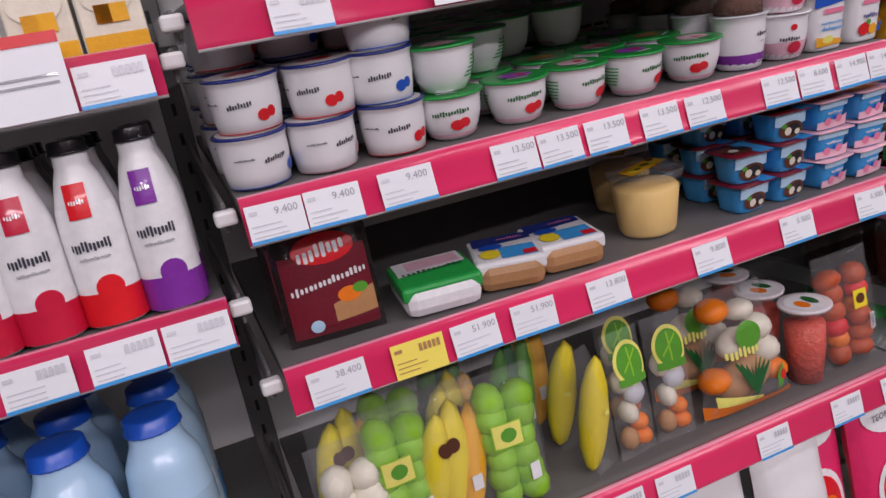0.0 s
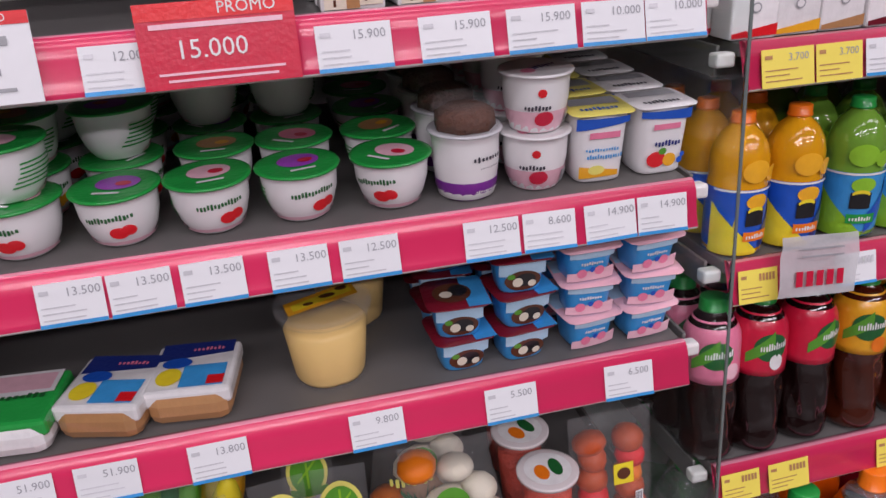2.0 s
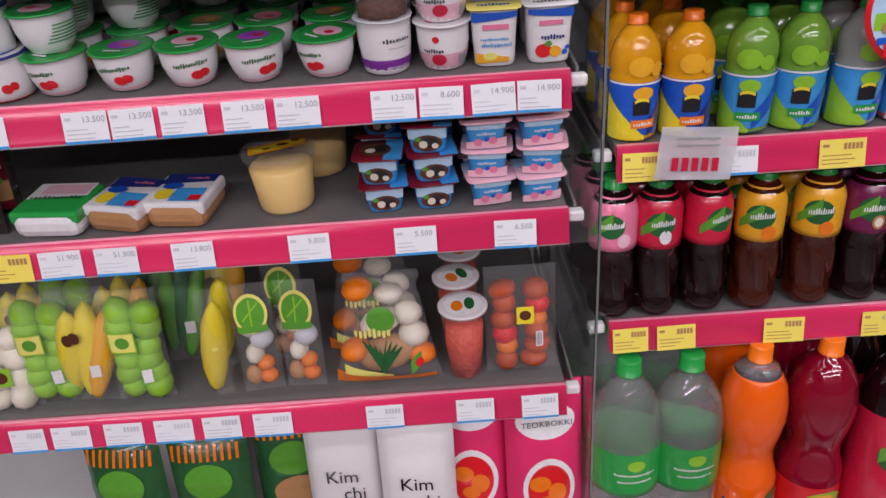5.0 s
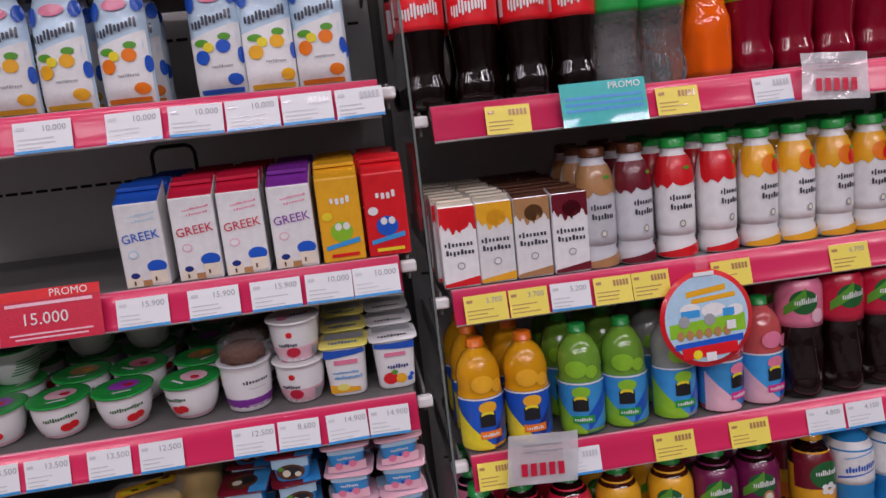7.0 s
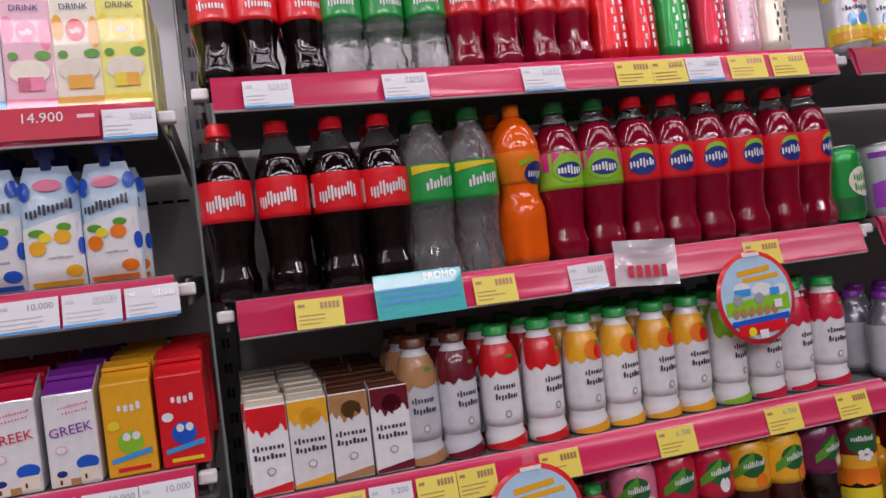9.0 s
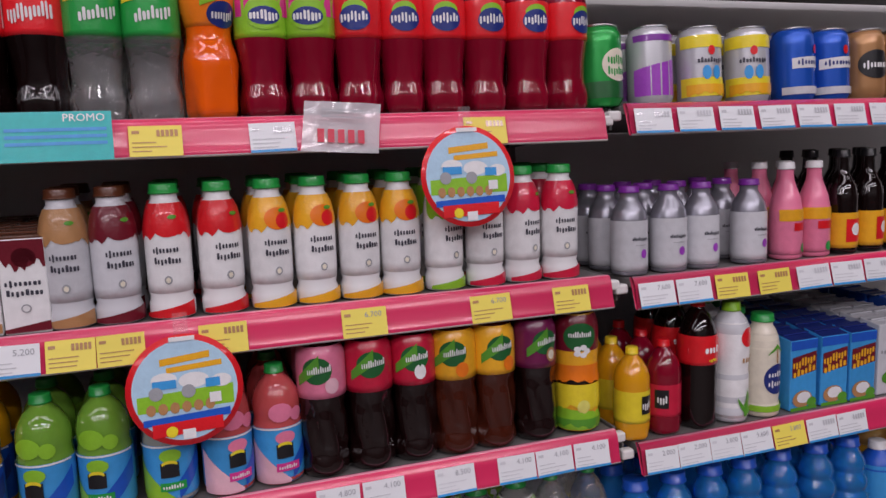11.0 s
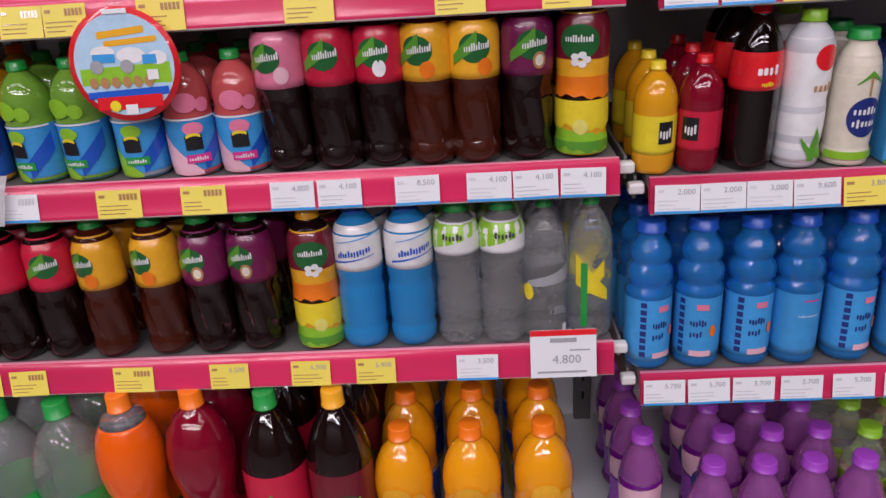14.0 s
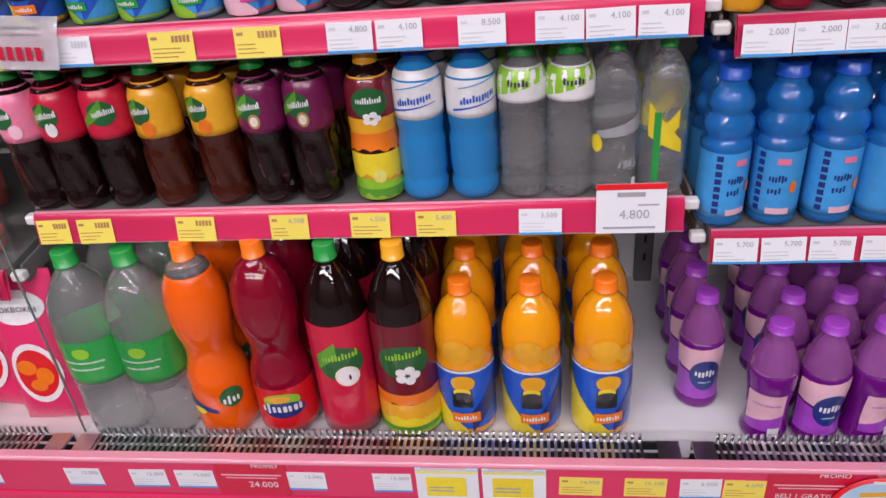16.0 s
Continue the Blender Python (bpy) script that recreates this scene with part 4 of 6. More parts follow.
for key, c in (("gf_rose", "lightpink"), ("gf_tan", "tan"), ("gf_violet", "violet"), ("gf_red", "pink")):
    kind(key, make_cup, "yogurt_cup", "white yogurt cup with a green foil lid", "green-lidded yogurt cups", 0.0215, 0.0335, 0.046, "white", "green", 0.0365, [("darkgreen", strokes(0.1, 0.66, 1.2, 0.12, 9, 3, 0.05)), ("green", [rect(-2.4, -1.3, 0.3 + k * 0.08, 0.33 + k * 0.08) for k in range(6)]), ("red" if c != "tan" else "amber", [ell(0.25, 0.36, 0.22, 0.12), ell(0.5, 0.40, 0.18, 0.11)]), ("lightpink", rect(-1.5, 1.5, 0.08, 0.16, 10))], [(c, ell(0.05, 0.12, 0.5, 0.42, 16)), ("white", rect(-0.3, 0.3, -0.55, -0.45)), ("crimson" if c != "tan" else "amber", ell(0.2, 0.05, 0.18, 0.14))])
for key, c in (("bk_blue", "blue"), ("bk_red", "red"), ("bk_pink", "lightpink")):
    kind(key, make_cup, "yogurt_cup", "white straight yogurt cup with a navy-edged lid", "navy-lidded yogurt cups", 0.0285, 0.0335, 0.050, "white", "navy", 0.0355, [("ink", strokes(0.0, 0.56, 0.7, 0.12, 6, 5, 0.08)), (c, [ell(0.6, 0.32, 0.18, 0.11), ell(0.85, 0.36, 0.14, 0.1)]), ("ink", strokes(-0.9, 0.6, 0.6, 0.05, 8, 2)), (c, rect(-1.6, 1.6, 0.03, 0.06, 10))], [("white", ell(0, 0, 0.9, 0.9, 16)), (c, ell(0.1, 0.1, 0.35, 0.3)), ("crimson", ell(-0.2, -0.2, 0.2, 0.18))])
kind("yf_cup", make_cup, "granola_yogurt_cup", "white and purple yogurt cup with a granola dome", "granola yogurt cups", 0.025, 0.031, 0.062, "white", "silver", 0.0335, [("purple", rect(-3.1, 3.1, 0.0, 0.30, 20)), ("ink", strokes(0.2, 0.66, 1.1, 0.09, 6, 4)), ("grey", strokes(0.2, 0.52, 0.7, 0.03, 9, 4)), ("white", strokes(0.2, 0.16, 0.9, 0.05, 8, 4))], [], True)
kind("pk_cup", make_cup, "yogurt_cup", "pale pink yogurt cup with a small red heart", "pink yogurt cups", 0.022, 0.0305, 0.053, "white", "white", 0.0335, [("lightpink", rect(-1.6, 1.6, 0.02, 0.40, 12)), ("red", ell(-0.3, 0.72, 0.13, 0.07)), ("ink", strokes(-0.4, 0.48, 0.8, 0.10, 5, 3)), ("crimson", ell(-0.2, 0.28, 0.28, 0.13)), ("grey", rect(0.6, 0.95, 0.1, 0.35))], [("navy", strokes(0.1, 0.0, 1.0, 0.3, 6, 3, 0.3)), ("pink", ell(-0.4, -0.3, 0.2, 0.2))])


def squircle_lathe(name, prof, material, seg=32, power=4.0):
    def m(a, z):
        return (abs(math.cos(a)) ** power + abs(math.sin(a)) ** power) ** (-1 / power)
    return lathe(name, prof, material, seg, m)


def make_pot(label, group, w0, w1, H, body, lid, prints, lid_prints, lid_w):
    """A squarish dessert pot with an overhanging foil lid."""
    root = tagged(new("dessert_pot"), label, "dessert pot", group)
    pr = dense([(w0 * 0.92, 0), (w0, 0.002), (w1, H - 0.002), (w1, H - 0.0004)], 0.006)
    cup = part("pot", squircle_lathe("pot", pr, plastic(body)), root)
    items = flat_items(prints, w1, H)
    part("print", print_mesh("print", items, lambda u, v, off: (u, -radius_at(pr, v) * (1 + abs(u / w1) ** 4) ** -0.25 - off - 0.0008, v)), cup)
    lp = [(lid_w, H), (lid_w * 1.005, H + 0.0004), (lid_w * 0.99, H + 0.0009)]
    ld = part("lid", squircle_lathe("lid", lp, mat("foil_lid_" + lid, PAL[lid], 0.28, coat=0.5, vary=0.08, bump=0.25, scale=50), 36, 7.0), root, lid + " foil lid")
    part("print", print_mesh("print", flat_items(lid_prints, lid_w, lid_w), lambda u, v, off: (u, v, H + 0.0009 + off)), ld)
    return root


kind("pot_choc", make_pot, "small blue chocolate pudding pot with a brown lid", "small pudding pots", 0.0205, 0.025, 0.036, "sky", "maroon", [("paleblue", rect(-0.9, 0.9, 0.55, 0.95)), ("brown", ell(0, 0.4, 0.7, 0.3)), ("black", ell(0.1, 0.42, 0.4, 0.2)), ("cream", [ell(-0.2, 0.36, 0.2, 0.14), ell(0.35, 0.3, 0.16, 0.1)]), ("leaf", ell(-0.45, 0.55, 0.15, 0.08))], [("sky", rect(0.25, 0.95, -0.95, 0.95)), ("brown", ell(-0.1, 0, 0.6, 0.6)), ("black", ell(0.1, 0.1, 0.3, 0.35)), ("cream", ell(-0.3, -0.1, 0.2, 0.2))], 0.031)
kind("pot_pink", make_pot, "small blue and pink pudding pot with a pink lid", "small pudding pots", 0.0205, 0.025, 0.036, "sky", "lightpink", [("lightpink", wedge(-0.95, 0.95, 0.05, 0.30, 0.05, 0.42)), ("paleblue", rect(-0.9, 0.9, 0.75, 0.95)), ("white", strokes(0, 0.6, 0.9, 0.12, 6, 3)), ("pink", [ell(-0.4, 0.3, 0.2, 0.14), ell(0.3, 0.35, 0.2, 0.14)]), ("blue", ell(0.0, 0.4, 0.1, 0.08))], [("paleblue", rect(-0.95, 0.0, 0.1, 0.95)), ("pink", ell(0.1, -0.1, 0.6, 0.5)), ("crimson", ell(0.2, -0.1, 0.25, 0.2))], 0.031)
kind("pot_fruit", make_pot, "white square fruit yogurt pot with a blue band", "square yogurt pots", 0.023, 0.0265, 0.066, "white", "white", [("blue", wedge(-0.95, 0.95, 0.86, 0.95, 0.80, 0.95)), ("pink", rect(-0.5, 0.5, 0.68, 0.76)), ("navy", strokes(0.1, 0.48, 1.0, 0.09, 5, 3)), ("red", ell(-0.3, 0.24, 0.35, 0.12)), ("amber", ell(0.2, 0.22, 0.25, 0.1)), ("leaf", ell(-0.1, 0.36, 0.15, 0.05)), ("blue", [ell(0.6, 0.2, 0.12, 0.05), ell(0.7, 0.28, 0.1, 0.04)])], [("ink", strokes(0, -0.4, 1.2, 0.3, 6, 3)), ("grey", rect(-0.8, 0.8, 0.2, 0.7))], 0.0305)
kind("pot_nature", make_pot, "white square plain yogurt pot with a pale yellow lid", "square yogurt pots", 0.023, 0.0265, 0.066, "white", "lemon", [("blue", wedge(-0.95, 0.95, 0.78, 0.95, 0.86, 0.95)), ("pink", rect(-0.5, 0.6, 0.66, 0.75)), ("sky", strokes(0, 0.5, 1.2, 0.05, 8, 3)), ("sky", strokes(0.1, 0.40, 1.3, 0.08, 9, 5)), ("amber", wedge(-0.8, 0.6, 0.08, 0.26, 0.10, 0.18)), ("lemon", ell(-0.2, 0.2, 0.3, 0.07))], [("grey", rect(-0.8, 0.8, 0.0, 0.7)), ("blue", strokes(0, -0.4, 1.2, 0.3, 6, 3))], 0.0305)


def make_carton(name, label, group, W, Dp, H, body, prints, top=None, slope=0.0, word=""):
    root = tagged(new(name), label, "carton", group)
    bm = bmesh.new()
    bmesh.ops.create_cube(bm, size=1.0)
    for v in bm.verts:
        v.co = Vector((v.co.x * W, (v.co.y + 0.5) * Dp, (v.co.z + 0.5) * H))
        if v.co.z > H * 0.9 and slope and v.co.y < Dp / 2:
            v.co.z -= slope
    bmesh.ops.bevel(bm, geom=bm.edges[:], offset=0.0022, segments=2, affect="EDGES", profile=0.5)
    me = bpy.data.meshes.new("box")
    bm.to_mesh(me)
    bm.free()
    me.materials.append(ink(body))
    me.materials.append(ink(top or body))
    for p in me.polygons:
        if p.normal.z > 0.5:
            p.material_index = 1
    bx = part("box", me, root)
    part("print", print_mesh("print", flat_items(prints, W, H - slope), flat_surf(0.0)), bx)
    if word == "YOGURT DRINK":
        for k, w2 in enumerate(word.split()):
            t = part("lettering", text_mesh(w2, 0.0098, ink("navy")), bx)
            t.matrix_basis = pose(0.0, -0.0016, (H - slope) * (0.86 - 0.085 * k), 90)
    elif word:
        t = part("lettering", text_mesh(word, 0.0145, ink(top)), bx)
        t.matrix_basis = pose(0.0, -0.0016, (H - slope) * 0.60, 90, -6)
    flap = box_mesh("seam", -W * 0.47, W * 0.47, Dp * 0.44, Dp * 0.62, H - slope * 0.45, H - slope * 0.35 + 0.0022, ink(top or body), 0.0006)
    part("seam", flap, root)
    return root


for key, c in (("greek_blue", "blue"), ("greek_red", "crimson"), ("greek_purple", "purple")):
    kind(key, make_carton, "yogurt_carton", "white yogurt drink carton with a " + c + " slanted top", "yogurt drink cartons", 0.051, 0.045, 0.122, "white", [("pink" if c != "blue" else "paleblue", strokes(0.1, 0.86, 0.6, 0.035, 7, 2, 0.06)), ("pink" if c != "blue" else "paleblue", strokes(0.12, 0.80, 0.5, 0.035, 5, 4, 0.06)), ("paleblue" if c == "blue" else "lightpink", ell(-0.22, 0.40, 0.12, 0.05)), ("white", ell(-0.22, 0.40, 0.085, 0.035)), ("blue", ell(0.26, 0.24, 0.22, 0.075)), ("cream", rect(0.08, 0.46, 0.04, 0.19)), ("cream", rect(-0.44, -0.1, 0.02, 0.14)), ("navy", ell(-0.25, 0.15, 0.10, 0.035)), ("tan", rect(-0.1, 0.1, 0.02, 0.09)), ("brown", [rect(0.18, 0.22, 0.07, 0.12, 2), rect(-0.3, -0.26, 0.04, 0.09, 2)])], c, 0.022, "GREEK")
for key, c, lab in (("yo_orange", "amber", "orange"), ("yo_red", "red", "red")):
    kind(key, make_carton, "yogurt_carton", lab + " children's yogurt drink carton with a plain round face shape", "children's yogurt cartons", 0.051, 0.045, 0.122, c, [("white", strokes(0.05, 0.74, 0.5, 0.10, 3, 3)), ("lime" if c == "amber" else "blue", ell(0.0, 0.36, 0.26, 0.12)), ("white", [ell(-0.07, 0.42, 0.08, 0.045), ell(0.12, 0.42, 0.08, 0.045)]), ("sky", wedge(-0.4, 0.4, 0.15, 0.20, 0.22, 0.28)), ("yellow" if c == "amber" else "white", ell(-0.3, 0.55, 0.12, 0.05)), ("red" if c == "amber" else "yellow", rect(-0.3, 0.35, 0.06, 0.10))], c, 0.020)
for key, c in (("nbc_red", "red"), ("nbc_amber", "amber"), ("nbc_tan", "tan"), ("nbc_maroon", "maroon")):
    kind(key, make_carton, "milk_carton", "small white milk drink carton with a splash of " + c, "milk drink cartons", 0.047, 0.036, 0.112, "white", [(c, drip(-0.49, 0.49, 0.80, 0.985, 0.16, seed=5)), (c, ell(0.05, 0.80, 0.26, 0.10)), ("ink", strokes(0.0, 0.54, 0.80, 0.075, 5, 4)), ("ink", strokes(0.02, 0.44, 0.80, 0.08, 5, 6)), ("grey", ell(0.0, 0.27, 0.11, 0.045)), ("white", ell(0.0, 0.27, 0.08, 0.032)), (c, wedge(-0.49, 0.49, 0.02, 0.06, 0.03, 0.13))], "cream" if c in ("red", "amber") else "brown", 0.006)
kind("hydro", make_carton, "coconut_carton", "blue coconut water carton with orange mark", "coconut water cartons", 0.053, 0.040, 0.120, "sky", [("blue", rect(-0.49, 0.49, 0.86, 0.985)), ("maroon", wedge(-0.45, 0.45, 0.48, 0.76, 0.54, 0.82)), ("amber", strokes(0.0, 0.70, 0.85, 0.13, 5, 3, 0.10)), ("amber", strokes(0.02, 0.57, 0.85, 0.13, 4, 5, 0.10)), ("tan", ell(-0.05, 0.16, 0.36, 0.12)), ("white", ell(0.0, 0.18, 0.26, 0.08)), ("leaf", ell(0.3, 0.1, 0.18, 0.07)), ("leaf", rect(-0.49, 0.49, 0.0, 0.05))], "navy", 0.006)
kind("coco_white", make_carton, "coconut_carton", "pale grey coconut water carton with a red dot", "coconut water cartons", 0.050, 0.040, 0.125, "silver", [("red", ell(0, 0.80, 0.10, 0.045)), ("grey", strokes(0.0, 0.62, 0.8, 0.07, 4, 3)), ("leaf", ell(0.0, 0.24, 0.32, 0.09)), ("white", ell(0.1, 0.27, 0.18, 0.05))], "silver", 0.006)
kind("blue_sweat", make_carton, "isotonic_carton", "blue isotonic drink pack with white wave", "isotonic packs", 0.05, 0.04, 0.135, "blue", [("white", wedge(-0.49, 0.49, 0.25, 0.36, 0.42, 0.56)), ("white", strokes(0, 0.75, 0.8, 0.10, 5, 3))], "blue", 0.0)
for key, c in (("yd_sky", "sky"), ("yd_pink", "pink"), ("yd_amber", "amber"), ("yd_lemon", "yellow")):
    kind(key, make_carton, "yogurt_carton", "tall yogurt drink carton with " + c + " splashes", "tall yogurt drink cartons", 0.051, 0.045, 0.150, "white" if c == "sky" else {"pink": "lightpink", "amber": "cream", "yellow": "lemon"}[c], [(c, [ell(-0.36, 0.62, 0.12, 0.10), ell(0.36, 0.58, 0.12, 0.12)]), (c if c != "amber" else "red", ell(0.0, 0.60, 0.20, 0.085)), ("white", strokes(0, 0.60, 0.26, 0.05, 4, 3)), ("leaf", [ell(0.28, 0.42, 0.16, 0.035), ell(-0.3, 0.42, 0.10, 0.03)]), ("cream", ell(0.0, 0.30, 0.40, 0.09)), (c if c != "yellow" else "amber", rect(-0.24, 0.26, 0.16, 0.26)), ("navy" if c == "sky" else c, rect(-0.24, 0.0, 0.16, 0.26)), (c, drip(-0.49, 0.49, 0.02, 0.10, 0.02))], "silver", 0.0, "YOGURT DRINK")


def pillow(name, W, H, T, material, width=None, nx=12, nz=16):
    """A filled bag: flat at its seams and full in its middle."""
    width = width or (lambda v: 1.0)
    def thick(u, v):
        return T / 2 * max(0.0, 1 - abs(u) ** 3) ** 0.6 * max(0.0, min(1.0, v * 7, (1 - v) * 3.2)) ** 0.6 + 0.0004
    verts, faces = [], []
    for side in (-1, 1):
        for j in range(nz + 1):
            for i in range(nx + 1):
                u, v = 2 * i / nx - 1, j / nz
                wr = 0.0015 * noise.noise((u * 3 + W * 40, v * 5 + H * 30, side)) * (1 if 0 < i < nx else 0)
                verts.append((u * W / 2 * width(v), side * (thick(u, v) + wr), v * H))
    n = (nx + 1) * (nz + 1)
    for j in range(nz):
        for i in range(nx):
            a = j * (nx + 1) + i
            faces.append((a, a + 1, a + nx + 2, a + nx + 1))
            faces.append((n + a + nx + 1, n + a + nx + 2, n + a + 1, n + a))
    def surf(u, v, off):
        vv = min(0.999, max(0.001, v / H))
        uu = max(-0.999, min(0.999, 2 * u / (W * width(vv))))
        return (u, -thick(uu, vv) - off - 0.0014, v)
    return mesh_of(name, verts, faces, [material]), surf


def make_pouch(name, label, group, W, H, T, material, prints, width=None, spout=None):
    root = tagged(new(name), label, "pouch", group)
    me, surf = pillow("pouch", W, H, T, material, width)
    body = part("pouch", me, root)
    part("print", print_mesh("print", flat_items(prints, W, H), surf, 0.006), body)
    if spout:
        part("spout", lathe("spout", [(0.006, H - 0.004), (0.006, H + 0.008), (0.010, H + 0.008), (0.0105, H + 0.024), (0.009, H + 0.026)], plastic(spout), 20), root, spout + " spout cap")
    return root


def shoulder(v):
    return 1.0 if v < 0.8 else 1.0 - (v - 0.8) * 1.4


for key, c in (("sq_amber", "amber"), ("sq_violet", "blue"), ("sq_peach", "orange")):
    kind(key, make_pouch, "yogurt_pouch", "pale blue squeeze yogurt pouch with a navy spout", "squeeze yogurt pouches", 0.060, 0.135, 0.030, mat("pouch_foil", (0.55, 0.72, 0.86), 0.28, coat=0.5, bump=0.3, scale=25), [("white", wedge(-0.48, 0.48, 0.02, 0.50, 0.02, 0.62)), ("blue", [ell(-0.40, 0.80, 0.10, 0.08), ell(0.40, 0.84, 0.10, 0.07), ell(0.46, 0.34, 0.06, 0.07)]), ("pink", ell(0.0, 0.84, 0.24, 0.05)), ("ink", strokes(0.0, 0.66, 0.8, 0.09, 7, 3, 0.10)), ("leaf", [ell(-0.25, 0.46, 0.14, 0.03), ell(0.2, 0.50, 0.12, 0.03)]), (c, [ell(0.16, 0.42, 0.14, 0.055), ell(-0.26, 0.34, 0.14, 0.06), ell(0.30, 0.14, 0.14, 0.05)]), ("yellow", ell(-0.12, 0.42, 0.10, 0.04)), ("grey", strokes(0.1, 0.26, 0.4, 0.025, 6, 3)), (c, rect(-0.40, 0.42, 0.03, 0.07))], shoulder, "navy")

# fruit and food in clear bags
FRUIT = {}


def fruit_mesh(key, material, rough=0.06):
    if key not in FRUIT:
        bm = bmesh.new()
        bmesh.ops.create_icosphere(bm, subdivisions=2, radius=1.0)
        for v in bm.verts:
            v.co *= 1 + rough * noise.noise(v.co * 2.0)
        me = bpy.data.meshes.new("fruit")
        bm.to_mesh(me)
        bm.free()
        me.materials.append(material)
        me.polygons.foreach_set("use_smooth", [True] * len(me.polygons))
        FRUIT[key] = me
    return FRUIT[key]


def skin(c, rough=0.35):
    return mat("skin_" + c, PAL[c], rough, vary=0.28, bump=0.25, scale=45)


def make_bag(label, W, H, T, fruits, prints, width=None, seed=1, film=None):
    """fruits: (colour, x, z, radius x, radius z) as shares of the bag."""
    root = tagged(new("produce_bag"), label, "bag", "bags of fresh produce")
    me, surf = pillow("film", W, H, T, film or FILM, width)
    bag = part("film", me, root, "clear plastic film")
    if prints:
        part("sticker", print_mesh("sticker", flat_items(prints, W, H), surf, 0.006), bag)
    rnd = random.Random(seed)
    for c, fx, fz, rx, rz in fruits:
        f = part("fruit", fruit_mesh(c, skin(c)), root)
        f.matrix_basis = Matrix.LocRotScale((fx * W, rnd.uniform(-0.03, 0.03) * T, fz * H), Euler((rnd.uniform(-0.2, 0.2), rnd.uniform(-0.3, 0.3), rnd.uniform(-3, 3) if abs(rx * W - rz * H) < 0.01 else rnd.uniform(-0.2, 0.2))), (rx * W, min(rx * W, T * 0.44), rz * H))
    return root


def lumps(c, n, seed, r=0.2, top=0.80):
    rnd = random.Random(seed)
    cols = 3 if r < 0.19 else 2
    out = []
    for i in range(n):
        out.append((c if isinstance(c, str) else c[i % len(c)], (i % cols + 0.5) / cols * 0.84 - 0.42 + rnd.uniform(-0.04, 0.04), 0.12 + (i // cols) * (top / math.ceil(n / cols)) + rnd.uniform(-0.02, 0.02), r * rnd.uniform(0.85, 1.1), r * 0.5 * rnd.uniform(0.9, 1.15)))
    return out


kind("bag_green", make_bag, "clear bag of small green fruit with a lime sticker", 0.080, 0.168, 0.044, lumps("lime", 12, 2, 0.25), [("lime", rect(-0.34, 0.12, 0.50, 0.68)), ("lemon", rect(-0.32, 0.10, 0.51, 0.67)), ("leaf", ell(-0.1, 0.59, 0.12, 0.05)), ("white", rect(0.12, 0.28, 0.22, 0.34))])
kind("bag_dark", make_bag, "clear bag of dark green cucumbers", 0.070, 0.19, 0.040, [("leaf", -0.25, 0.45, 0.2, 0.4), ("darkgreen", 0.02, 0.48, 0.2, 0.42), ("leaf", 0.27, 0.45, 0.2, 0.4)], [("white", rect(0.1, 0.3, 0.3, 0.4))])
kind("bag_yellow", make_bag, "clear bag of yellow corn cobs with a small sticker", 0.080, 0.175, 0.044, [("yellow", -0.25, 0.44, 0.24, 0.40), ("yellow", 0.04, 0.46, 0.25, 0.42), ("amber", 0.27, 0.43, 0.22, 0.39)], [("brown", [ell(-0.12, 0.60, 0.10, 0.05), ell(0.0, 0.62, 0.10, 0.05)]), ("white", rect(0.16, 0.32, 0.28, 0.38))])
kind("bag_white", make_bag, "clear bag of peeled pale root vegetables with a lime sticker", 0.082, 0.15, 0.042, lumps("cream", 8, 4, 0.27, 0.78), [("lime", rect(-0.16, 0.2, 0.28, 0.46)), ("brown", ell(0.02, 0.37, 0.12, 0.06))])
kind("bag_corn", make_bag, "yellow plantain in a narrow clear bag", 0.040, 0.165, 0.040, [("yellow", 0.0, 0.47, 0.48, 0.46)], [("lemon", rect(-0.1, 0.1, 0.5, 0.53))], lambda v: 0.55 + 0.45 * math.sin(math.pi * v))
kind("bag_soup", make_bag, "clear pack of mixed soup vegetables with a green round print", 0.056, 0.165, 0.028, [("tan", -0.2, 0.16, 0.22, 0.10), ("orange", 0.12, 0.26, 0.24, 0.07), ("orange", 0.15, 0.14, 0.24, 0.07), ("cream", -0.1, 0.36, 0.3, 0.09), ("silver", 0.12, 0.50, 0.3, 0.10), ("cream", -0.15, 0.62, 0.25, 0.10)], [("lemon", ell(0, 0.76, 0.40, 0.17)), ("leaf", ell(0, 0.76, 0.33, 0.14)), ("lime", [wedge(-0.2, 0.2, 0.70, 0.72, 0.84, 0.86), rect(-0.02, 0.02, 0.64, 0.88, 2)]), ("leaf", rect(-0.36, 0.36, 0.60, 0.66))])
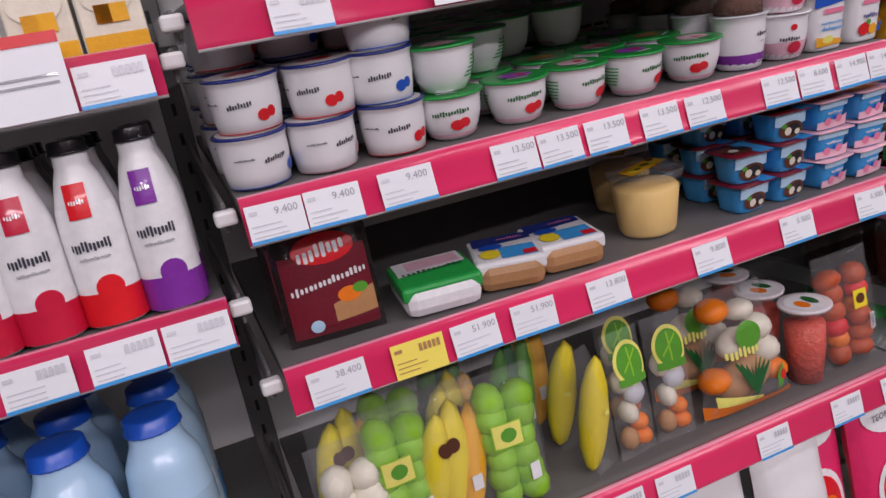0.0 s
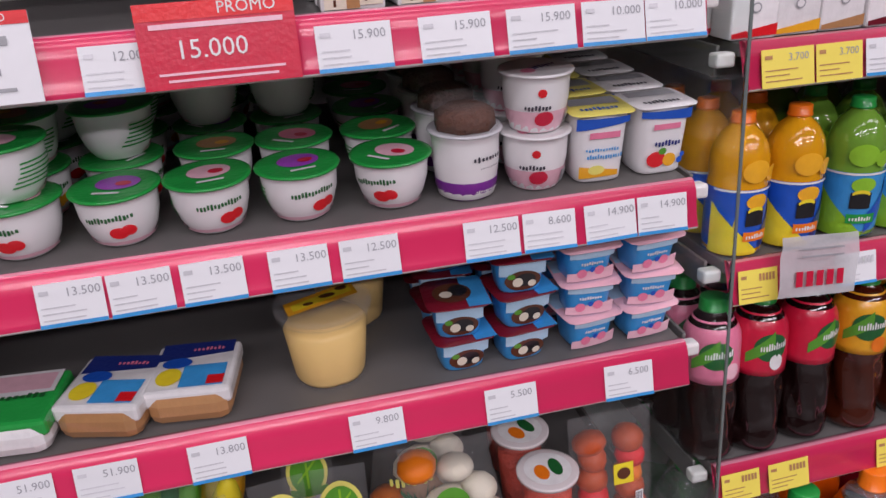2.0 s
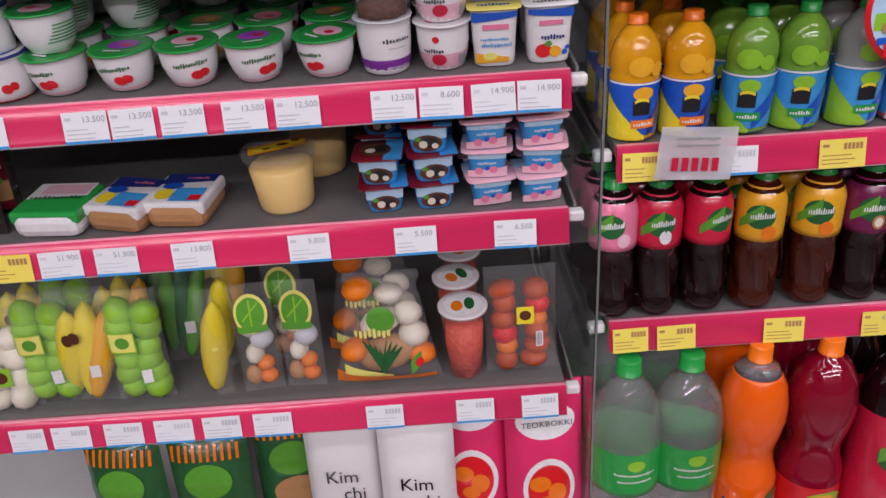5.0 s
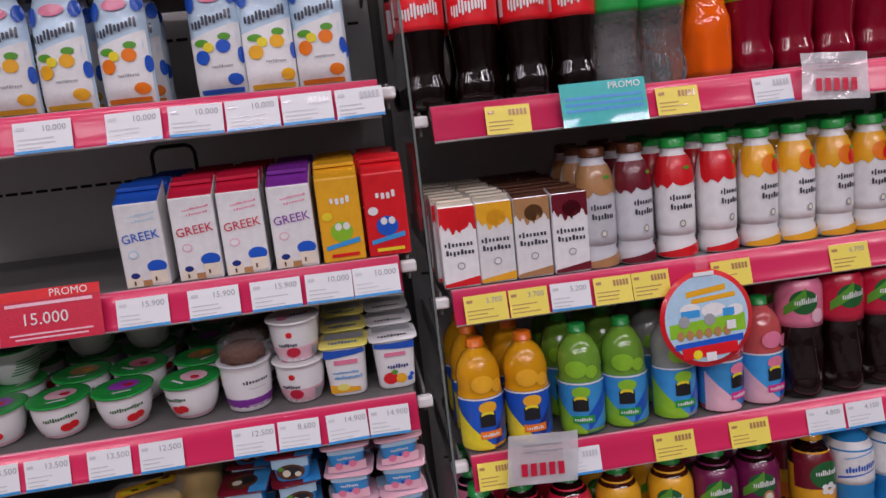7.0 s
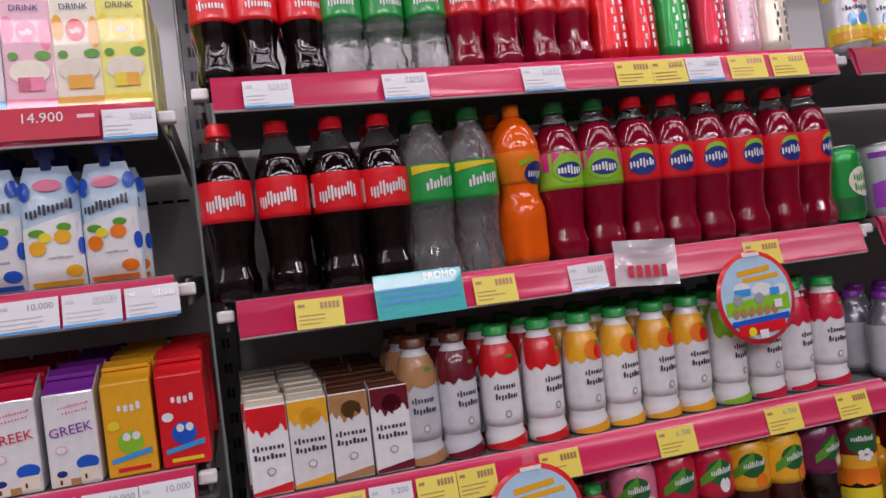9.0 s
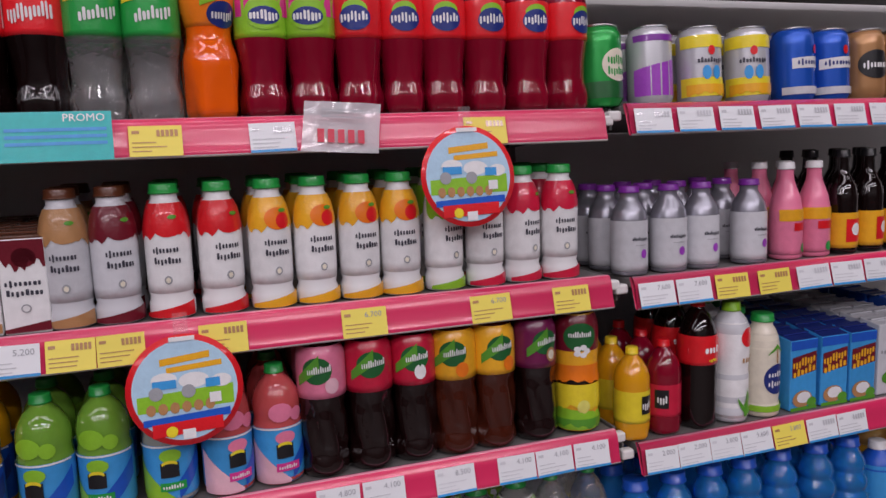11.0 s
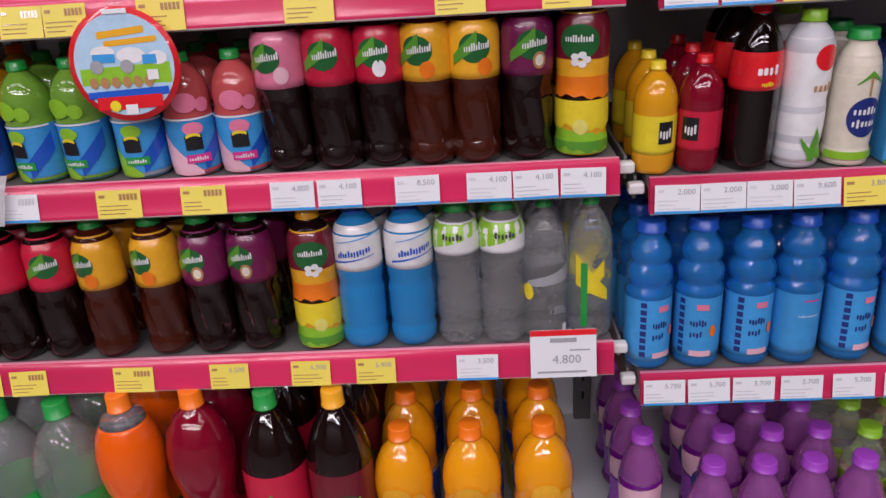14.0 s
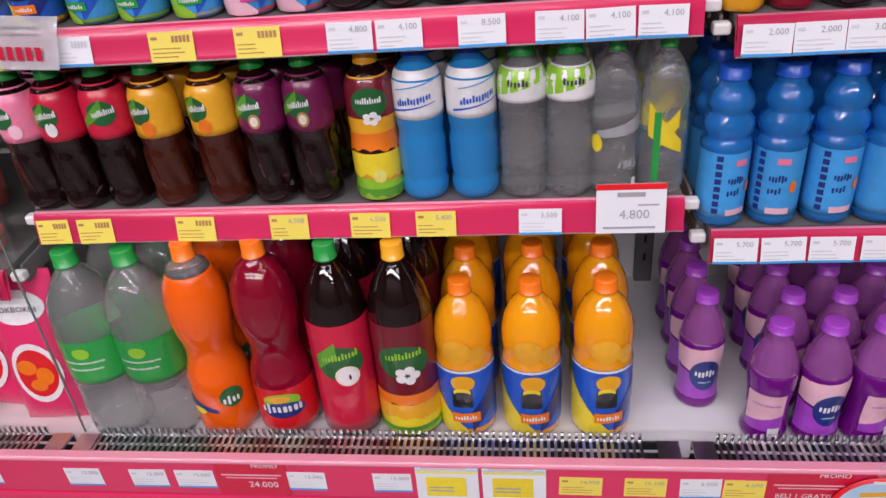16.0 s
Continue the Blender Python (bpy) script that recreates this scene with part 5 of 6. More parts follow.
kind("bag_pine", make_bag, "large printed vegetable bag gathered at its top corner", 0.148, 0.165, 0.050, [("orange", -0.22, 0.86, 0.15, 0.10), ("cream", 0.06, 0.80, 0.14, 0.09), ("cream", 0.22, 0.62, 0.14, 0.11), ("orange", -0.30, 0.30, 0.16, 0.10), ("cream", -0.04, 0.55, 0.2, 0.12), ("orange", 0.32, 0.24, 0.14, 0.09), ("tan", 0.0, 0.26, 0.3, 0.16), ("cream", 0.26, 0.42, 0.16, 0.12)], [("orange", wedge(-0.49, 0.45, 0.03, 0.14, 0.03, 0.07)), ("lemon", wedge(-0.40, 0.05, 0.13, 0.22, 0.10, 0.13)), ("leaf", ell(-0.02, 0.64, 0.13, 0.11)), ("lemon", strokes(-0.10, 0.53, 0.34, 0.09, 5, 3)), ("darkgreen", [wedge(-0.2 + 0.05 * k, -0.02, 0.44 - 0.03 * k, 0.47 - 0.02 * k, 0.12, 0.26) for k in range(4)]), ("darkgreen", [wedge(-0.04, 0.02 + 0.045 * k, 0.12, 0.26, 0.46 - 0.03 * k, 0.48 - 0.03 * k) for k in range(4)]), ("leaf", wedge(0.22, 0.32, 0.10, 0.24, 0.20, 0.32)), ("red", ell(0.30, 0.22, 0.04, 0.04))], lambda v: 1.0 - 0.42 * v + (0.10 if v > 0.9 else 0))
kind("bag_tomato", make_bag, "clear bag of orange-red tomatoes with a yellow sticker", 0.098, 0.160, 0.045, lumps(("tomato", "tomato", "orange", "tomato", "red"), 12, 9, 0.19, 0.80), [("yellow", rect(-0.08, 0.16, 0.52, 0.68)), ("brown", ell(0.04, 0.60, 0.08, 0.045)), ("white", rect(0.18, 0.28, 0.30, 0.44)), ("ink", [rect(0.19 + 0.02 * k, 0.20 + 0.02 * k, 0.31, 0.43, 1) for k in range(4)])])
kind("bag_beef", make_bag, "black flat pack of sliced smoked beef with a red mark", 0.100, 0.130, 0.022, [], [("maroon", rect(-0.44, 0.44, 0.06, 0.70)), ("red", ell(0.02, 0.72, 0.32, 0.12)), ("white", strokes(0.0, 0.72, 0.5, 0.12, 5, 3, 0.12)), ("white", strokes(0.02, 0.47, 0.8, 0.07, 11, 4, 0.10)), ("tan", wedge(0.0, 0.44, 0.14, 0.28, 0.16, 0.36)), ("orange", ell(0.18, 0.33, 0.12, 0.06)), ("leaf", ell(0.30, 0.36, 0.08, 0.04)), ("paleblue", ell(-0.2, 0.14, 0.07, 0.05))], None, 1, mat("black_pack_film", (0.02, 0.012, 0.012), 0.18, coat=0.8, bump=0.5, scale=25))
kind("kimchi", make_pouch, "kimchi_pouch", "white standing pouch of pickled cabbage with black lettering", "pickle pouches", 0.11, 0.245, 0.05, mat("white_pouch", (0.74, 0.73, 0.72), 0.35, coat=0.3, bump=0.3, scale=18), [("red", drip(-0.45, 0.45, 0.05, 0.40, 0.10)), ("leaf", ell(-0.2, 0.30, 0.15, 0.08)), ("orange", ell(0.2, 0.22, 0.2, 0.10))])
kind("rice_cake", make_pouch, "rice_cake_pouch", "bright pink standing pouch of rice cakes in red sauce", "rice cake pouches", 0.115, 0.275, 0.05, mat("pink_pouch", (0.80, 0.03, 0.15), 0.3, coat=0.4, bump=0.3, scale=18), [("white", ell(0.0, 0.80, 0.38, 0.10)), ("white", ell(0.02, 0.38, 0.34, 0.20)), ("red", ell(0.02, 0.38, 0.28, 0.16)), ("orange", [ell(-0.1, 0.42, 0.14, 0.05), ell(0.12, 0.36, 0.12, 0.06), ell(0.0, 0.30, 0.12, 0.04)])])
kind("green_pack", make_pouch, "noodle_pack", "dark green and brown chilled noodle pack", "chilled packs", 0.12, 0.20, 0.05, mat("green_pack_film", (0.02, 0.10, 0.03), 0.3, coat=0.4, bump=0.4, scale=18), [("leaf", ell(0, 0.7, 0.3, 0.14)), ("orange", [rect(-0.44 + 0.09 * k, -0.40 + 0.09 * k, 0.86, 0.98, 1) for k in range(10)]), ("tan", ell(0.05, 0.4, 0.35, 0.15))])


def make_custard():
    root = tagged(new("pudding_tub"), "clear lidded tub of yellow custard pudding with a label", "tub", "pudding tubs")
    part("custard", lathe("custard", [(0.032, 0.002), (0.034, 0.006), (0.0395, 0.056), (0.036, 0.060), (0.004, 0.061)], mat("custard", (0.86, 0.60, 0.22), 0.45, vary=0.10, bump=0.1), 30, lambda a, z: 1 - 0.05 * max(0, math.cos(3 * a)) ** 6), root, "pale yellow custard")
    part("tub", lathe("tub", [(0.0335, 0), (0.0355, 0.002), (0.0425, 0.070), (0.0455, 0.0705), (0.0455, 0.074), (0.043, 0.075)], FILM, 32), root, "clear plastic tub")
    lid = part("lid", lathe("lid", [(0.0462, 0.0752), (0.0465, 0.079), (0.044, 0.0795), (0.041, 0.0775), (0.004, 0.0775)], FILM, 32), root, "clear lid")
    part("sticker", print_mesh("sticker", [("amber", wedge(-0.036, 0.034, -0.018, 0.006, -0.004, 0.022)), ("yellow", wedge(-0.03, 0.03, -0.012, 0.0, 0.002, 0.016)), ("brown", [ell(0.006, 0.004, 0.008, 0.004), ell(0.022, 0.012, 0.006, 0.004), ell(-0.014, -0.004, 0.005, 0.003)])], lambda u, v, off: (u, v, 0.080 + off)), lid)
    return root


def make_fruit_cup():
    root = tagged(new("fruit_cup"), "tall clear cup of red cut fruit with a lid", "cup", "fruit cups")
    part("fruit", lathe("fruit", [(0.021, 0.002), (0.0255, 0.05), (0.026, 0.085), (0.005, 0.088)], mat("cut_fruit", (0.70, 0.10, 0.07), 0.4, vary=0.6, bump=0.8, scale=60), 24, lambda a, z: 1 + 0.04 * math.sin(a * 5 + z * 300)), root, "red and pink cut fruit")
    part("cup", lathe("cup", [(0.023, 0), (0.0245, 0.002), (0.031, 0.104), (0.0335, 0.105), (0.0335, 0.109)], FILM, 28), root, "clear cup")
    lid = part("lid", lathe("lid", [(0.034, 0.1092), (0.0342, 0.113), (0.032, 0.1135)], mat("milky_lid", (0.75, 0.70, 0.70), 0.3, coat=0.4), 28), root, "milky lid")
    part("sticker", print_mesh("sticker", [("white", ell(0, 0, 0.026, 0.026)), ("orange", ell(-0.008, -0.004, 0.008, 0.012)), ("darkgreen", ell(0.009, 0.0, 0.007, 0.014))], lambda u, v, off: (u, v, 0.1136 + off)), lid)
    return root


def make_cheese(label, body, prints, side, W=0.075, Dp=0.085, H=0.034):
    root = tagged(new("cheese_pack"), label, "cheese", "packs of cheese")
    part("block", box_mesh("block", -W / 2, W / 2, 0, Dp, 0, H, ink(side), 0.012), root)
    sl = part("sleeve", box_mesh("sleeve", -W / 2 - 0.0012, W / 2 + 0.0012, 0.003, Dp - 0.003, H * 0.55, H + 0.0015, ink(body), 0.004), root, body + " printed sleeve")
    part("print", print_mesh("print", flat_items(prints, W, Dp), lambda u, v, off: (u, v, H + 0.0016 + off)), sl)
    return root


kind("custard", make_custard)
kind("fruit_cup", make_fruit_cup)
kind("cheese_green", make_cheese, "white cheese block with a green band and pale label", "green", [("white", wedge(-0.45, 0.45, 0.45, 0.95, 0.55, 0.95)), ("lightpink", rect(-0.3, 0.4, 0.6, 0.9)), ("darkgreen", strokes(0, 0.5, 0.8, 0.10, 8, 3))], "white", 0.085)
kind("cheese_blue", make_cheese, "orange cheese block in a white and blue sleeve", "white", [("navy", wedge(-0.45, 0.45, 0.62, 0.96, 0.72, 0.96)), ("sky", rect(-0.1, 0.42, 0.1, 0.5)), ("red", rect(0.22, 0.42, 0.12, 0.28)), ("yellow", ell(-0.25, 0.30, 0.15, 0.16)), ("blue", ell(-0.2, 0.55, 0.18, 0.10)), ("pink", strokes(0.15, 0.8, 0.4, 0.08, 5, 2))], "tan")

YB = [(0.85, 0), (1, 0.02), (1, 0.55), (0.92, 0.66), (0.70, 0.80), (0.56, 0.86), (0.54, 0.955)]
for key, c in (("yb_red", "red"), ("yb_purple", "purple"), ("yb_sky", "crimson")):
    kind(key, bottle, "yogurt_bottle", "white yogurt drink bottle with a black cap and " + c + " base", "bottle", YB, 0.0265, 0.165, plastic("white"), "black", (0.02, 0.66, "white"), [(c, rect(-1.55, 1.55, 0.02, 0.16, 12)), (c, drip(-1.55, 1.55, 0.15, 0.20, 0.05)), (c, ell(0.2, 0.22, 0.45, 0.07)), ("ink", strokes(0.0, 0.46, 1.3, 0.06, 7, 3)), ("grey", strokes(0.0, 0.39, 1.0, 0.02, 12, 3)), (c, rect(-0.4, 0.3, 0.60, 0.78)), ("white", strokes(-0.05, 0.69, 0.5, 0.03, 4, 3))], 1.0, None, 28, "yogurt drink bottles")
kind("milk_jug", bottle, "milk_bottle", "large pale blue milk bottle with a deep blue cap", "bottle", [(0.85, 0), (1, 0.02), (1, 0.60), (0.90, 0.76), (0.66, 0.86), (0.62, 0.90), (0.62, 0.955)], 0.040, 0.21, plastic("paleblue"), "blue", (0.02, 0.60, "paleblue"), [("white", wedge(-1.5, 1.5, 0.30, 0.38, 0.38, 0.48)), ("sky", drip(-1.5, 1.5, 0.1, 0.25, 0.05)), ("navy", strokes(0, 0.52, 1.4, 0.06, 7, 3))], 1.0, None, 28, "milk bottles")

A = DECKS["A"]
row(A[0], 0.798, [("yd_pink", 1.230), ("yd_amber", 1.282), ("yd_pink", 1.335), ("yd_sky", 1.384), ("yd_pink", 1.436), ("yd_amber", 1.486), ("yd_lemon", 1.534)], 3, 0.048, turn=3)
row(A[1], 0.812, [("sq_amber", 1.150), ("sq_amber", 1.212), ("sq_peach", 1.279), ("sq_violet", 1.383), ("sq_amber", 1.440), ("sq_peach", 1.500)], 2, 0.055, turn=8)
row(A[2], 0.798, [("greek_blue", 1.266), ("greek_red", 1.327), ("greek_red", 1.382), ("greek_purple", 1.440), ("yo_orange", 1.497), ("yo_red", 1.552)], 4, 0.049, turn=3)


def wire_divider(x, y, z, w=0.062, h=0.155):
    """A bent dark wire hoop that stands behind the cartons."""
    root = tagged(new("shelf_divider"), "dark wire hoop divider standing behind the yogurt cartons", "divider")
    hoop = [(-w / 2, 0.002), (-w / 2, h - 0.012), (-w / 2 + 0.004, h - 0.004), (-w / 2 + 0.012, h), (w / 2 - 0.012, h), (w / 2 - 0.004, h - 0.004), (w / 2, h - 0.012), (w / 2, 0.002)]
    cu = bpy.data.curves.new("hoop", "CURVE")
    cu.dimensions, cu.bevel_depth, cu.bevel_resolution = "3D", 0.003, 2
    sp = cu.splines.new("POLY")
    sp.points.add(len(hoop) - 1)
    for p, (u, v) in zip(sp.points, hoop):
        p.co = (u, 0, v, 1)
    tmp = new("hoop_line", cu)
    bpy.context.view_layer.update()
    me = bpy.data.meshes.new_from_object(tmp.evaluated_get(bpy.context.evaluated_depsgraph_get()))
    bpy.data.objects.remove(tmp)
    me.materials.clear()
    me.materials.append(plastic("black"))
    part("hoop", me, root)
    part("foot", box_mesh("foot", -w / 2 - 0.006, w / 2 + 0.006, -0.012, 0.012, 0.0, 0.004, plastic("black"), 0.001), root)
    root.matrix_basis = sloped(x, z) @ pose(x, y, z)


wire_divider(1.262, 1.062, A[2])
# yogurt cups, some stacked
rnd2 = random.Random(3)
GF = ("gf_rose", "gf_tan", "gf_violet", "gf_red")
z2 = A[3]
for k, yy in enumerate((0.832, 0.908, 0.984, 1.060, 1.132)):
    for i, x in enumerate((0.981, 1.058, 1.132, 1.207, 1.288)):
        xx = x + (rnd2.uniform(-0.006, 0.006) if k else 0)
        put("gf_rose" if (k == 0 and i == 0) else GF[(i * 2 + k) % 4], xx, yy, z2, rnd2.uniform(-50, 50))
        if (k >= 2 and i != 4) or k >= 4 or (k, i) in ((0, 0), (1, 1), (1, 0), (2, 0), (2, 1), (3, 0)):
            put(GF[(i + k) % 4], xx, yy + 0.004, z2 + 0.0475, rnd2.uniform(120, 220))
for k, yy in enumerate((0.830, 0.906, 0.982, 1.058)):
    for i, x in enumerate((0.780, 0.848, 0.915)):
        for lev in range(3 if (k or i == 2) else 2):
            put(("bk_red", "bk_red", "bk_blue", "bk_pink")[(i + (lev == 0) * 2 + k) % 4], x + rnd2.uniform(-0.004, 0.004), yy, z2 + lev * 0.0512, rnd2.uniform(-40, 40))
for k, yy in enumerate((0.830, 0.900, 0.970, 1.040)):
    put("yf_cup", 1.356, yy, z2, rnd2.uniform(-20, 20))
    for lev in range(2):
        put("pk_cup", 1.422, yy, z2 + lev * 0.0545, rnd2.uniform(-10, 30))
for k, yy in enumerate((0.832, 0.895, 0.958, 1.021)):
    put("pot_nature", 1.480, yy, z2, rnd2.uniform(-3, 3))
    put("pot_fruit", 1.541, yy, z2, rnd2.uniform(-3, 3))
# cheese, puddings
z3 = A[4]
put("bag_beef", 0.815, 0.822, z3, -4, -12)
put("bag_beef", 0.812, 0.872, z3, 3, -12)
put("cheese_green", 0.925, 0.795, z3, -6)
put("cheese_blue", 1.005, 0.797, z3, -16)
put("cheese_blue", 1.082, 0.797, z3, -8)
put("custard", 1.212, 0.845, z3, 10)
put("custard", 1.246, 0.945, z3, 40)
for k, yy in enumerate((0.826, 0.892, 0.958)):
    for x, key, n in ((1.338, "pot_choc", 2), (1.399, "pot_choc", 3), (1.467, "pot_pink", 3), (1.531, "pot_pink", 3)):
        for lev in range(n if k == 0 else 3):
            put(key, x + rnd2.uniform(-0.003, 0.003), yy, z3 + lev * 0.0375, rnd2.uniform(-9, 9))
# fresh produce in bags, standing against the ones behind
z4 = A[5]
for key, x, y, rz, rx in (("bag_white", 0.790, 0.822, 0, -10), ("bag_green", 0.848, 0.830, 5, -8), ("bag_yellow", 0.905, 0.822, -4, -9), ("bag_green", 0.977, 0.820, 0, -8), ("bag_corn", 1.088, 0.815, 20, -6), ("bag_soup", 1.143, 0.820, 6, -7), ("bag_soup", 1.202, 0.822, -4, -7), ("bag_pine", 1.318, 0.824, 0, -9), ("bag_tomato", 1.505, 0.826, 0, -8),
                           ("bag_yellow", 0.935, 0.885, 8, -8), ("bag_dark", 1.020, 0.900, 0, -6), ("bag_green", 0.860, 0.890, 0, -8), ("bag_corn", 1.080, 0.880, -8, -6), ("bag_soup", 1.172, 0.885, 0, -7), ("bag_yellow", 0.800, 0.885, 0, -8), ("bag_dark", 0.945, 0.960, 0, -6), ("bag_pine", 1.300, 0.900, 0, -8), ("bag_yellow", 1.060, 0.950, 0, -6)):
    put(key, x, y, z4, rz, rx)
put("fruit_cup", 1.426, 0.830, z4)
put("fruit_cup", 1.420, 0.905, z4, 20)
put("fruit_cup", 1.428, 0.980, z4, 50)
# pouches on the tray
for key, x, y in (("kimchi", 1.235, 0.80), ("kimchi", 1.345, 0.775), ("rice_cake", 1.425, 0.83), ("rice_cake", 1.535, 0.80), ("green_pack", 0.90, 0.82), ("green_pack", 1.03, 0.82), ("green_pack", 1.15, 0.86), ("rice_cake", 1.445, 0.90), ("kimchi", 1.25, 0.87)):
    ob = put(key, x, y, T, rng.uniform(-6, 6), -6)
    if key in ("kimchi", "rice_cake"):
        for body, h, size in ((("Kim", 0.62, 0.03), ("chi", 0.50, 0.03)) if key == "kimchi" else (("TEOKBOKKI", 0.80, 0.0135),)):
            tx = part("lettering", text_mesh(body, size, ink("ink")), ob)
            tx.matrix_basis = pose(0.0 if body != "chi" else 0.016, -0.0285, h * (0.245 if key == "kimchi" else 0.275), 90)
Z = DECKS["Z"]
row(Z[1], 0.815, [("yb_sky", 0.47), ("yb_sky", 0.522), ("yb_sky", 0.572), ("yb_red", 0.625), ("yb_purple", 0.678)], 3, 0.058, turn=10)
row(Z[2], 0.84, [("milk_jug", 0.45), ("milk_jug", 0.535), ("milk_jug", 0.62)], 2, 0.085)
row(Z[0], 0.80, [("yd_amber", 0.58), ("yd_amber", 0.635), ("yd_amber", 0.69)], 1, 0.05, turn=3)
# cartons among the drinks
row(DECKS["B"][2], 0.825, [("nbc_red", 1.640), ("nbc_amber", 1.688), ("nbc_tan", 1.737), ("nbc_maroon", 1.786)], 6, 0.0375, turn=2)
row(DECKS["C"][3], 0.826, [("hydro", 2.852), ("hydro", 2.913), ("hydro", 2.970), ("coco_white", 3.030), ("coco_white", 3.086), ("blue_sweat", 3.142)], 5, 0.042, turn=2)


# ---- price tags, signs and flyers ----
def tag(sec, z, x, w, yellow=False, price=""):
    """A paper tag in the price rail."""
    h = 0.035
    front = FRONTS.get(sec, 0.654)
    root = tagged(new("price_tag"), ("yellow" if yellow else "white") + " paper price tag in the red rail", "price tag", "price tags")
    body = part("paper", box_mesh("paper", -w / 2, w / 2, -0.0004, 0.0, -h / 2, h / 2, PAPER_Y if yellow else PAPER), root)
    rnd = random.Random(int(x * 1000))
    items = [("silver" if not yellow else "tan", [rect(-w * 0.44, w * rnd.uniform(-0.1, 0.3), -h * (0.05 + 0.14 * k) - 0.0006, -h * (0.05 + 0.14 * k) + 0.0005, 1) for k in range(3)]), ("silver" if not yellow else "tan", rect(-w * 0.44, -w * 0.30, h * 0.24, h * 0.34, 1))]
    if not yellow:
        items.append(("sky", rect(-w / 2, w / 2, -h / 2, -h * 0.41, 1)))
    if not price:
        items.append(("silver" if not yellow else "tan", [rect(w * (0.02 + 0.085 * k), w * (0.08 + 0.085 * k), h * 0.14, h * 0.36, 1) for k in range(5)]))
    part("print", print_mesh("print", items, flat_surf(-0.0004)), body)
    if price:
        t = part("lettering", text_mesh(price, 0.0098, mat("tag_ink", (0.36, 0.37, 0.40), 0.6)), body)
        t.matrix_basis = pose(w * 0.20, -0.0009, h * 0.25, 90)
    tilt = -11 if sec in FRONTS else 0
    root.matrix_basis = pose(x, front - 0.0024, z - 0.0245 if sec in FRONTS else z, tilt + rng.uniform(-1.5, 1.5), rng.uniform(-1.2, 1.2), 0)


